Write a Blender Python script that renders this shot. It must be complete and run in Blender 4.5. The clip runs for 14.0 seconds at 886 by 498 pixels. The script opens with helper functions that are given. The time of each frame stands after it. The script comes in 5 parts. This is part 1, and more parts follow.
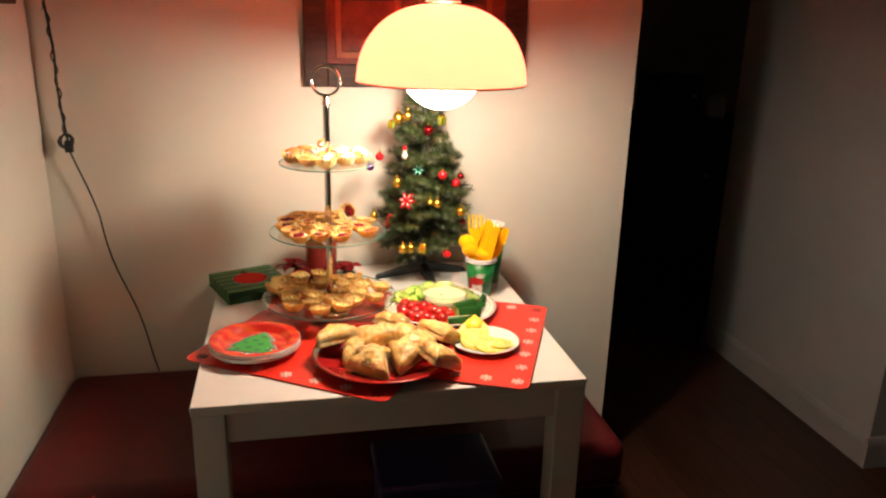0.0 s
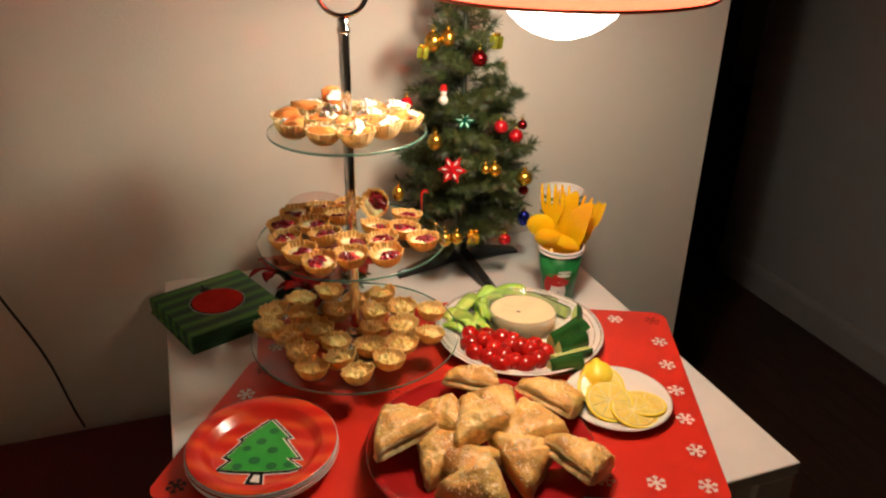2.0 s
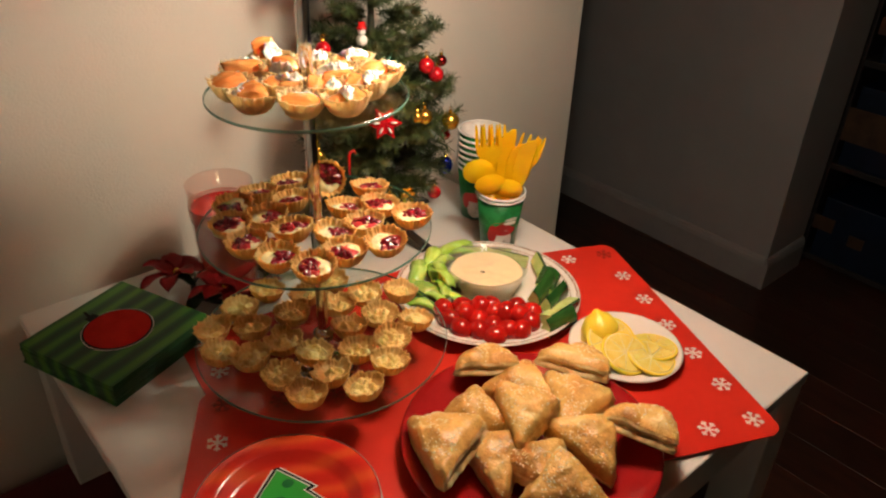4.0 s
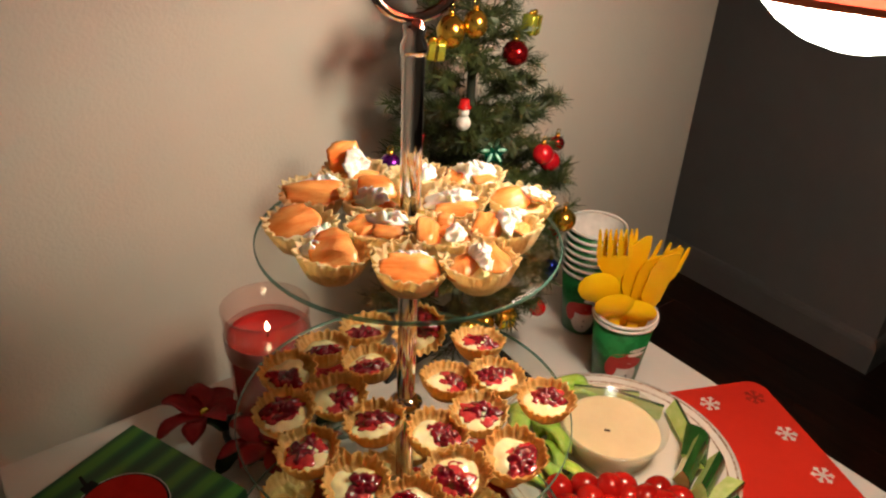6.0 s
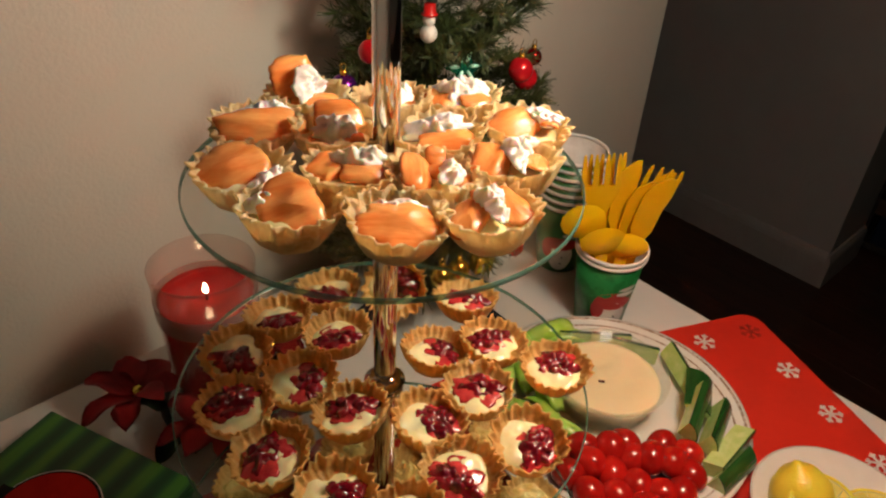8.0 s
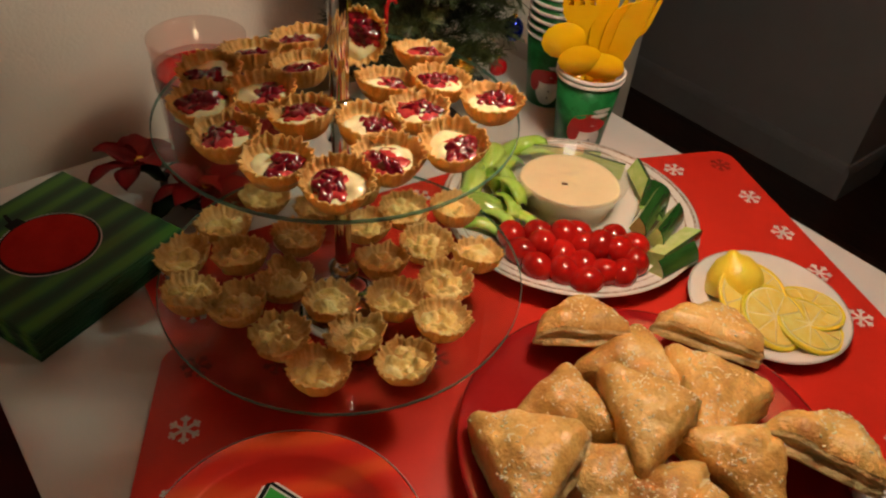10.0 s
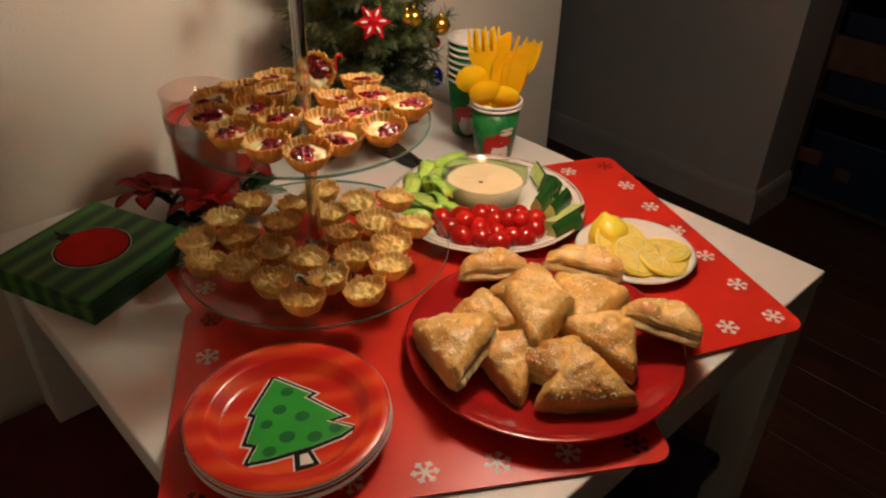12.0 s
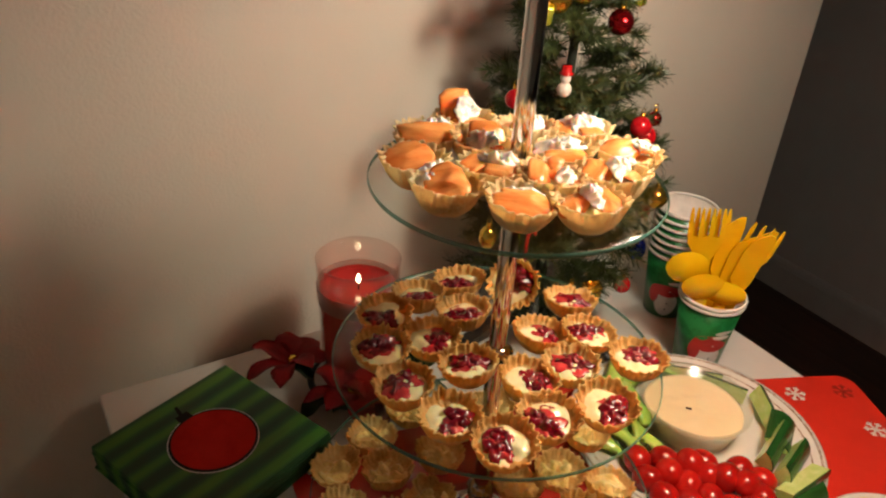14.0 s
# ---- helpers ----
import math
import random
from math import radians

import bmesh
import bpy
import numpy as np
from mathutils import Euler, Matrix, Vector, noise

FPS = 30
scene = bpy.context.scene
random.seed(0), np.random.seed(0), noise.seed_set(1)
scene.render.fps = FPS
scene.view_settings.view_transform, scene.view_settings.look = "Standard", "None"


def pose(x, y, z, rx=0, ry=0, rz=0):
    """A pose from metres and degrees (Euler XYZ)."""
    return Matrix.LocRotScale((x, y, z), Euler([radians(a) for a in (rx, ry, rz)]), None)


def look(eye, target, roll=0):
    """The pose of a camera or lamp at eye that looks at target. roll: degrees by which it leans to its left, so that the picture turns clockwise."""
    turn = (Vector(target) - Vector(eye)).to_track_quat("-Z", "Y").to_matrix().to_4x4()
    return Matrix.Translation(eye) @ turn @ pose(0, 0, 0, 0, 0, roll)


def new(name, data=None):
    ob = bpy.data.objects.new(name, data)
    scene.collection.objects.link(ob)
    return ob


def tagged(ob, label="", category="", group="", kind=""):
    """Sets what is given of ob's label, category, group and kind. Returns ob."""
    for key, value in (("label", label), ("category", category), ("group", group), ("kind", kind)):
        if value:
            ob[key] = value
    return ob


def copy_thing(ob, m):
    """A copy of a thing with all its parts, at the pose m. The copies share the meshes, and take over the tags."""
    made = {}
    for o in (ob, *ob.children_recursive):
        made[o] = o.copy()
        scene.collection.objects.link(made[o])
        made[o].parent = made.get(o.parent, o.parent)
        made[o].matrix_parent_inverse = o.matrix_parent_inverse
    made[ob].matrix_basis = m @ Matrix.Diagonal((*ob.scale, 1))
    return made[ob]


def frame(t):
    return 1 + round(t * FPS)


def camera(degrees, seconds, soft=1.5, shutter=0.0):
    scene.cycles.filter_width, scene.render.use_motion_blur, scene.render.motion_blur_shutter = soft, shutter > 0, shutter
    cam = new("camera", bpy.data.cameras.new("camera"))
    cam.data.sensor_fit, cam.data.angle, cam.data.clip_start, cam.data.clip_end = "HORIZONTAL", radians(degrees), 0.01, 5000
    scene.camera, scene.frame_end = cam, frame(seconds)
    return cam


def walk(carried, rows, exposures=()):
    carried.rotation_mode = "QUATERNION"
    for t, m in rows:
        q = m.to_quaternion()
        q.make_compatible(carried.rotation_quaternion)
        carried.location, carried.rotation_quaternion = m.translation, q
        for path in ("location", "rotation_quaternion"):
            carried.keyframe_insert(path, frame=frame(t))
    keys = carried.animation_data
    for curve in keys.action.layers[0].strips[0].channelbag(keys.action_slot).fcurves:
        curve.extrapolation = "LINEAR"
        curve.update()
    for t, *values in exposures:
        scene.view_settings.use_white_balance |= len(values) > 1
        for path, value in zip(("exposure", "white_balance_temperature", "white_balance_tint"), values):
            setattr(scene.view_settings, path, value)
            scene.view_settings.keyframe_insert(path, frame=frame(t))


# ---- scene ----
cam = camera(61.0, 14.0, soft=2.2)
PATH = [
    (0, (-0.1708, -1.2683, 1.428), (0.2113, 0.6009, 0.831), 1.5),
    (0.5, (-0.1178, -1.0611, 1.426), (0.1529, 0.8076, 0.765), 2.2),
    (1, (-0.1893, -0.8604, 1.424), (0.1777, 0.9768, 0.726), 1.4),
    (1.5, (-0.2669, -0.7115, 1.415), (0.2401, 1.0449, 0.602), 2.0),
    (2, (-0.3001, -0.5503, 1.403), (0.3024, 1.1443, 0.528), 0.9),
    (2.5, (-0.3316, -0.4299, 1.393), (0.3367, 1.1693, 0.397), 1.1),
    (2.7, (-0.3571, -0.3924, 1.39), (0.445, 1.143, 0.39), 1.7),
    (4.8, (-0.5072, -0.1834, 1.377), (0.6354, 1.0734, 0.322), 2.2),
    (5, (-0.4826, -0.1559, 1.377), (0.6404, 1.1303, 0.335), 1.9),
    (5.5, (-0.4018, -0.0482, 1.383), (0.659, 1.3309, 0.396), 3.5),
    (6, (-0.3627, 0.0388, 1.362), (0.713, 1.3841, 0.347), 2.9),
    (6.5, (-0.347, 0.1122, 1.356), (0.7861, 1.3725, 0.293), 1.2),
    (7, (-0.3266, 0.1515, 1.344), (0.8631, 1.3157, 0.236), 2.1),
    (7.5, (-0.316, 0.161, 1.33), (0.8668, 1.2939, 0.183), 3.1),
    (8, (-0.3177, 0.1379, 1.309), (0.8202, 1.2942, 0.14), 3.5),
    (8.5, (-0.3318, 0.0936, 1.287), (0.7235, 1.2842, 0.075), 3.9),
    (8.7, (-0.3409, 0.0809, 1.279), (0.6963, 1.2854, 0.065), 4.2),
    (10.8, (-0.3623, -0.0798, 1.225), (0.6349, 1.0188, -0.116), 5.4),
    (11, (-0.3807, -0.1001, 1.229), (0.6303, 0.9901, -0.108), 5.0),
    (11.5, (-0.4535, -0.1635, 1.255), (0.5919, 0.9395, -0.045), 3.7),
    (12, (-0.4983, -0.2293, 1.279), (0.6484, 0.9761, 0.168), 1.5),
    (12.5, (-0.497, -0.2467, 1.31), (0.7166, 1.0362, 0.371), 0.8),
    (13, (-0.4875, -0.2057, 1.323), (0.6786, 1.1354, 0.407), 0.7),
    (13.5, (-0.4493, -0.0731, 1.337), (0.5621, 1.3776, 0.404), 2.2),
    (14, (-0.4018, 0.0288, 1.332), (0.5323, 1.4704, 0.308), 3.7),
]
EXPOSURES = [(0, 0.88), (0.5, 0.62), (1, 0.38), (1.5, 0.14), (2.5, -0.06), (5, -0.14), (5.5, -0.2), (6.5, -0.58), (7.5, -0.72), (8.5, -0.74), (11, -0.38), (12, -0.32), (12.5, -0.3), (14, -0.36)]
walk(cam, [(t, look(eye, target, roll)) for t, eye, target, roll in PATH], EXPOSURES)

# ---- world ----
world = bpy.data.worlds.new("world")
scene.world = world
world.use_nodes = True
world.node_tree.nodes["Background"].inputs[0].default_value = (0.02, 0.022, 0.03, 1)
world.node_tree.nodes["Background"].inputs[1].default_value = 0.05


# ---- materials ----
def principled(name):
    m = bpy.data.materials.new(name)
    m.use_nodes = True
    return m, m.node_tree.nodes, m.node_tree.links, m.node_tree.nodes["Principled BSDF"]


def rgba(c):
    return (c[0], c[1], c[2], 1.0)


def mat(name, c1, c2=None, rough=0.5, metal=0.0, scale=60.0, bump=0.0, bscale=None, coat=0.0, sss=0.0, sss_scale=0.004,
        spec=0.5, trans=0.0, ior=1.45, stretch=(1, 1, 1), rvar=0.0, detail=6.0, lo=0.35, hi=0.65, per_object=0.0):
    """A mottled surface: two colours by noise at two scales, uneven gloss and a fine relief."""
    m, n, l, b = principled(name)
    c2 = c2 or tuple(v * 0.82 for v in c1)
    co = n.new("ShaderNodeTexCoord")
    mp = n.new("ShaderNodeMapping")
    mp.inputs["Scale"].default_value = stretch
    info = n.new("ShaderNodeObjectInfo")
    l.new(co.outputs["Object"], mp.inputs["Vector"])
    w = n.new("ShaderNodeMath")
    w.operation = "MULTIPLY"
    w.inputs[1].default_value = 37.0
    l.new(info.outputs["Random"], w.inputs[0])

    def tex(s, d):
        t = n.new("ShaderNodeTexNoise")
        t.noise_dimensions = "4D"
        t.inputs["Scale"].default_value = s
        t.inputs["Detail"].default_value = d
        l.new(mp.outputs["Vector"], t.inputs["Vector"])
        l.new(w.outputs[0], t.inputs["W"])
        return t
    a, f = tex(scale, detail), tex(scale * 6.3, 3)
    add = n.new("ShaderNodeMath")
    add.operation = "MULTIPLY_ADD"
    add.inputs[1].default_value = 0.3
    l.new(f.outputs["Fac"], add.inputs[0])
    l.new(a.outputs["Fac"], add.inputs[2])
    sub = n.new("ShaderNodeMath")
    sub.operation = "SUBTRACT"
    sub.inputs[1].default_value = 0.15
    l.new(add.outputs[0], sub.inputs[0])
    ramp = n.new("ShaderNodeValToRGB")
    ramp.color_ramp.elements[0].position, ramp.color_ramp.elements[1].position = lo, hi
    ramp.color_ramp.elements[0].color, ramp.color_ramp.elements[1].color = rgba(c2), rgba(c1)
    l.new(sub.outputs[0], ramp.inputs["Fac"])
    out = ramp.outputs["Color"]
    if per_object:
        hs = n.new("ShaderNodeHueSaturation")
        mr = n.new("ShaderNodeMapRange")
        mr.inputs["To Min"].default_value, mr.inputs["To Max"].default_value = 1 - per_object, 1 + per_object
        l.new(info.outputs["Random"], mr.inputs["Value"])
        l.new(mr.outputs["Result"], hs.inputs["Value"])
        l.new(out, hs.inputs["Color"])
        out = hs.outputs["Color"]
    l.new(out, b.inputs["Base Color"])
    b.inputs["Metallic"].default_value = metal
    b.inputs["Specular IOR Level"].default_value = spec
    b.inputs["IOR"].default_value = ior
    if rvar:
        mr = n.new("ShaderNodeMapRange")
        mr.inputs["To Min"].default_value, mr.inputs["To Max"].default_value = max(0.02, rough - rvar), rough + rvar
        l.new(a.outputs["Fac"], mr.inputs["Value"])
        l.new(mr.outputs["Result"], b.inputs["Roughness"])
    else:
        b.inputs["Roughness"].default_value = rough
    if coat:
        b.inputs["Coat Weight"].default_value = coat
        b.inputs["Coat Roughness"].default_value = 0.12
    if sss:
        b.inputs["Subsurface Weight"].default_value = sss
        b.inputs["Subsurface Radius"].default_value = (1.0, 0.5, 0.25)
        b.inputs["Subsurface Scale"].default_value = sss_scale
    if trans:
        b.inputs["Transmission Weight"].default_value = trans
    if bump:
        bt = tex(bscale or scale * 3, 5)
        bp = n.new("ShaderNodeBump")
        bp.inputs["Strength"].default_value = 1.0
        bp.inputs["Distance"].default_value = bump
        l.new(bt.outputs["Fac"], bp.inputs["Height"])
        l.new(bp.outputs["Normal"], b.inputs["Normal"])
    return m


def glow(name, c, strength):
    m, n, l, b = principled(name)
    b.inputs["Base Color"].default_value = rgba(c)
    b.inputs["Emission Color"].default_value = rgba(c)
    b.inputs["Emission Strength"].default_value = strength
    return m


def glass(name, c=(1, 1, 1), rough=0.02, ior=1.45):
    m, n, l, b = principled(name)
    b.inputs["Base Color"].default_value = rgba(c)
    b.inputs["Roughness"].default_value = rough
    b.inputs["IOR"].default_value = ior
    b.inputs["Transmission Weight"].default_value = 1.0
    return m


def thin_glass(name, tint, body=None, amount=0.0, rough=0.02):
    """A clear pane that lets light straight through and mirrors at grazing angles; body: a cloudy share."""
    m = bpy.data.materials.new(name)
    m.use_nodes = True
    n, l = m.node_tree.nodes, m.node_tree.links
    b = n["Principled BSDF"]
    tr = n.new("ShaderNodeBsdfTransparent")
    tr.inputs["Color"].default_value = rgba(tint)
    gl = n.new("ShaderNodeBsdfGlossy")
    gl.inputs["Roughness"].default_value = rough
    lw = n.new("ShaderNodeLayerWeight")
    lw.inputs["Blend"].default_value = 0.5
    pw = n.new("ShaderNodeMath")
    pw.operation = "POWER"
    pw.inputs[1].default_value = 4.5
    l.new(lw.outputs["Facing"], pw.inputs[0])
    fr = n.new("ShaderNodeMath")
    fr.operation = "MULTIPLY_ADD"
    fr.inputs[1].default_value, fr.inputs[2].default_value = 0.7, 0.035
    l.new(pw.outputs[0], fr.inputs[0])
    base = tr.outputs[0]
    if body:
        b.inputs["Base Color"].default_value = rgba(body)
        b.inputs["Roughness"].default_value = 0.3
        ns = n.new("ShaderNodeTexNoise")
        ns.inputs["Scale"].default_value = 40
        mr = n.new("ShaderNodeMapRange")
        mr.inputs["To Min"].default_value, mr.inputs["To Max"].default_value = amount * 0.8, amount * 1.2
        l.new(ns.outputs["Fac"], mr.inputs["Value"])
        m0 = n.new("ShaderNodeMixShader")
        l.new(mr.outputs["Result"], m0.inputs[0])
        l.new(tr.outputs[0], m0.inputs[1])
        l.new(b.outputs[0], m0.inputs[2])
        base = m0.outputs[0]
    mx = n.new("ShaderNodeMixShader")
    l.new(fr.outputs[0], mx.inputs[0])
    l.new(base, mx.inputs[1])
    l.new(gl.outputs[0], mx.inputs[2])
    l.new(mx.outputs[0], n["Material Output"].inputs["Surface"])
    return m


def stripes(name, c1, c2, c3, scale, along=(0, 1, 0), rough=0.4, distort=3.0, fine=2.0):
    """Hand-drawn looking bands of three colours, for printed paper."""
    m, n, l, b = principled(name)
    co = n.new("ShaderNodeTexCoord")
    mp = n.new("ShaderNodeMapping")
    mp.inputs["Rotation"].default_value = along
    wv = n.new("ShaderNodeTexWave")
    wv.bands_direction = "Y"
    wv.inputs["Scale"].default_value = scale
    wv.inputs["Distortion"].default_value = distort
    wv.inputs["Detail"].default_value = 2
    wv.inputs["Detail Scale"].default_value = fine
    ns = n.new("ShaderNodeTexNoise")
    ns.inputs["Scale"].default_value = scale * 0.9
    l.new(co.outputs["Object"], mp.inputs["Vector"])
    l.new(mp.outputs["Vector"], wv.inputs["Vector"])
    l.new(mp.outputs["Vector"], ns.inputs["Vector"])
    mx = n.new("ShaderNodeMath")
    mx.operation = "MULTIPLY_ADD"
    mx.inputs[1].default_value = 0.45
    l.new(ns.outputs["Fac"], mx.inputs[0])
    sc = n.new("ShaderNodeMath")
    sc.operation = "MULTIPLY"
    sc.inputs[1].default_value = 0.6
    l.new(wv.outputs["Fac"], sc.inputs[0])
    l.new(sc.outputs[0], mx.inputs[2])
    ramp = n.new("ShaderNodeValToRGB")
    e = ramp.color_ramp.elements
    e[0].position, e[0].color = 0.25, rgba(c1)
    e[1].position, e[1].color = 0.8, rgba(c3)
    mid = e.new(0.52)
    mid.color = rgba(c2)
    l.new(mx.outputs[0], ramp.inputs["Fac"])
    l.new(ramp.outputs["Color"], b.inputs["Base Color"])
    b.inputs["Roughness"].default_value = rough
    return m


def pastry(name, pale, brown, dark, thin=0.0, glaze=0.0, relief=0.0013, size=34, steps=(0.46, 0.68, 0.92)):
    """Baked dough: pale hollows, browned ridges, flaky relief and an egg glaze where there is one."""
    m, n, l, b = principled(name)
    co = n.new("ShaderNodeTexCoord")
    info = n.new("ShaderNodeObjectInfo")
    w = n.new("ShaderNodeMath")
    w.operation = "MULTIPLY"
    w.inputs[1].default_value = 51.0
    l.new(info.outputs["Random"], w.inputs[0])
    big = n.new("ShaderNodeTexNoise")
    big.noise_dimensions = "4D"
    big.inputs["Scale"].default_value = size
    big.inputs["Detail"].default_value = 7
    fine = n.new("ShaderNodeTexNoise")
    fine.inputs["Scale"].default_value = 420
    fine.inputs["Detail"].default_value = 4
    l.new(w.outputs[0], big.inputs["W"])
    for t in (big, fine):
        l.new(co.outputs["Object"], t.inputs["Vector"])
    mx = n.new("ShaderNodeMath")
    mx.operation = "MULTIPLY_ADD"
    mx.inputs[1].default_value = 0.35
    l.new(fine.outputs["Fac"], mx.inputs[0])
    l.new(big.outputs["Fac"], mx.inputs[2])
    ramp = n.new("ShaderNodeValToRGB")
    e = ramp.color_ramp.elements
    e[0].position, e[0].color = steps[0], rgba(pale)
    e[1].position, e[1].color = steps[2], rgba(dark)
    k = e.new(steps[1])
    k.color = rgba(brown)
    l.new(mx.outputs[0], ramp.inputs["Fac"])
    colour = ramp.outputs["Color"]
    height = fine.outputs["Fac"]
    flake = n.new("ShaderNodeTexNoise")
    flake.inputs["Scale"].default_value = 130
    flake.inputs["Detail"].default_value = 3
    flake.inputs["Distortion"].default_value = 1.5
    l.new(co.outputs["Object"], flake.inputs["Vector"])
    sumh = n.new("ShaderNodeMath")
    sumh.operation = "MULTIPLY_ADD"
    sumh.inputs[1].default_value = 0.8
    l.new(flake.outputs["Fac"], sumh.inputs[0])
    l.new(height, sumh.inputs[2])
    height = sumh.outputs[0]
    l.new(colour, b.inputs["Base Color"])
    b.inputs["Roughness"].default_value = 0.42
    b.inputs["Subsurface Weight"].default_value = 0.12
    b.inputs["Subsurface Radius"].default_value = (1, 0.6, 0.3)
    b.inputs["Subsurface Scale"].default_value = 0.003
    bp = n.new("ShaderNodeBump")
    bp.inputs["Distance"].default_value = relief
    b.inputs["Coat Weight"].default_value = glaze
    b.inputs["Coat Roughness"].default_value = 0.3
    l.new(height, bp.inputs["Height"])
    l.new(bp.outputs["Normal"], b.inputs["Normal"])
    if thin:
        tr = n.new("ShaderNodeBsdfTranslucent")
        l.new(colour, tr.inputs["Color"])
        mx2 = n.new("ShaderNodeMixShader")
        mx2.inputs[0].default_value = thin
        l.new(b.outputs[0], mx2.inputs[1])
        l.new(tr.outputs[0], mx2.inputs[2])
        l.new(mx2.outputs[0], n["Material Output"].inputs["Surface"])
    return m


M = {}
M["wall"] = mat("painted_wall", (0.76, 0.705, 0.615), (0.7, 0.645, 0.555), rough=0.6, scale=2.2, bump=0.0006, bscale=260, lo=0.3, hi=0.7)
# Wall paint darkened: the gloom of the unlit passage is put into the colour.
M["hall_wall_shaded"] = mat("hall_wall_paint_shaded", (0.42, 0.392, 0.38), (0.37, 0.345, 0.333), rough=0.6, scale=2.0, bump=0.0006, bscale=240)
M["ceiling"] = mat("ceiling_paint", (0.75, 0.72, 0.68), rough=0.8, scale=3, bump=0.001, bscale=120)
# White trim greyed down, so the passage's shade sits in the colour.
M["hall_trim_shaded"] = mat("white_trim_shaded", (0.38, 0.355, 0.34), (0.34, 0.31, 0.3), rough=0.4, scale=8)
M["floor"] = mat("dark_wood_floor", (0.075, 0.03, 0.018), (0.045, 0.018, 0.011), rough=0.35, scale=9, stretch=(6, 0.7, 1), bump=0.0004, bscale=60, rvar=0.1, per_object=0.15)
M["table"] = mat("white_lacquer", (0.7, 0.68, 0.645), (0.66, 0.64, 0.605), rough=0.45, scale=7, bump=0.0001, bscale=300, rvar=0.06)
M["vinyl"] = mat("red_vinyl", (0.11, 0.004, 0.007), (0.085, 0.003, 0.005), rough=0.5, scale=14, bump=0.0006, bscale=420, rvar=0.08)
M["bench_base"] = mat("dark_bench_base", (0.03, 0.02, 0.018), rough=0.5, scale=12)
M["mat_red"] = mat("red_placemat_vinyl", (0.66, 0.036, 0.02), (0.59, 0.028, 0.016), rough=0.3, scale=10, bump=0.0002, bscale=500, rvar=0.06)
M["flake"] = mat("white_print", (0.8, 0.76, 0.72), rough=0.4, scale=120)
# Flakes coloured as holes: shadowed red mat below, then shade past the table edge.
M["flake_red_shaded"] = mat("red_cutout_shaded", (0.2, 0.012, 0.01), (0.4, 0.03, 0.02), rough=0.5, scale=160)
M["flake_dark_shaded"] = mat("dark_cutout_shaded", (0.02, 0.006, 0.005), (0.2, 0.012, 0.01), rough=0.5, scale=120, lo=0.3, hi=0.5)
M["ceramic_red"] = mat("red_glaze", (0.36, 0.013, 0.014), (0.32, 0.01, 0.011), rough=0.14, scale=16, coat=0.6, rvar=0.04)
M["ceramic"] = mat("white_glaze", (0.78, 0.75, 0.7), (0.74, 0.71, 0.65), rough=0.15, scale=20, coat=0.5)
M["band"] = mat("brown_rim_band", (0.32, 0.22, 0.15), (0.6, 0.52, 0.44), rough=0.25, scale=330, lo=0.45, hi=0.55)
M["glass"] = thin_glass("clear_glass", (0.95, 0.975, 0.96))
M["glass_edge"] = thin_glass("green_glass_edge", (0.45, 0.7, 0.6), (0.16, 0.36, 0.28), 0.45, 0.1)
M["chrome"] = mat("chrome", (0.75, 0.74, 0.72), (0.7, 0.69, 0.68), rough=0.07, metal=1.0, scale=40)
M["phyllo"] = pastry("phyllo_shell", (0.97, 0.87, 0.6), (0.95, 0.77, 0.44), (0.8, 0.52, 0.19), thin=0.5, glaze=0.15, relief=0.0019)
M["phyllo_baked"] = pastry("baked_shell", (0.94, 0.7, 0.31), (0.87, 0.54, 0.17), (0.6, 0.28, 0.06), thin=0.45, glaze=0.2, steps=(0.44, 0.66, 0.92))
M["puff"] = pastry("puff_pastry", (0.93, 0.7, 0.3), (0.8, 0.49, 0.135), (0.42, 0.175, 0.03), glaze=0.3, relief=0.0012, size=24, steps=(0.42, 0.6, 0.87))
M["phyllo_low"] = pastry("lumpy_baked_shell", (0.95, 0.76, 0.36), (0.9, 0.6, 0.21), (0.66, 0.33, 0.075), thin=0.45, glaze=0.25, relief=0.002)
M["puff_layers"] = pastry("pastry_layers", (0.92, 0.78, 0.48), (0.85, 0.63, 0.29), (0.56, 0.31, 0.09))
M["sesame"] = mat("sesame_seed", (0.95, 0.86, 0.6), (0.92, 0.76, 0.46), rough=0.4, scale=90, sss=0.3, sss_scale=0.002)

M["salmon"] = mat("smoked_salmon", (0.92, 0.43, 0.14), (0.73, 0.21, 0.045), rough=0.24, scale=44, stretch=(0.6, 2.6, 1), bump=0.0007, bscale=110, sss=0.4, sss_scale=0.004, coat=0.3, rvar=0.12, per_object=0.22, lo=0.34, hi=0.66)
M["cream"] = mat("whipped_cream", (0.95, 0.94, 0.91), (0.92, 0.9, 0.85), rough=0.4, scale=160, bump=0.0004, bscale=300, sss=0.4, sss_scale=0.003)
M["cheese"] = mat("cream_filling", (0.92, 0.83, 0.52), (0.87, 0.74, 0.38), rough=0.22, scale=70, bump=0.0005, bscale=150, sss=0.3, coat=0.35)
M["jam"] = mat("cranberry_jam", (0.27, 0.006, 0.018), (0.1, 0.0015, 0.007), rough=0.16, scale=130, bump=0.0006, bscale=260, coat=0.7, sss=0.3, sss_scale=0.003)
M["jam_thin"] = mat("red_jam_smear", (0.62, 0.06, 0.06), (0.36, 0.012, 0.022), rough=0.2, scale=150, bump=0.0003, bscale=300, coat=0.6, sss=0.3)
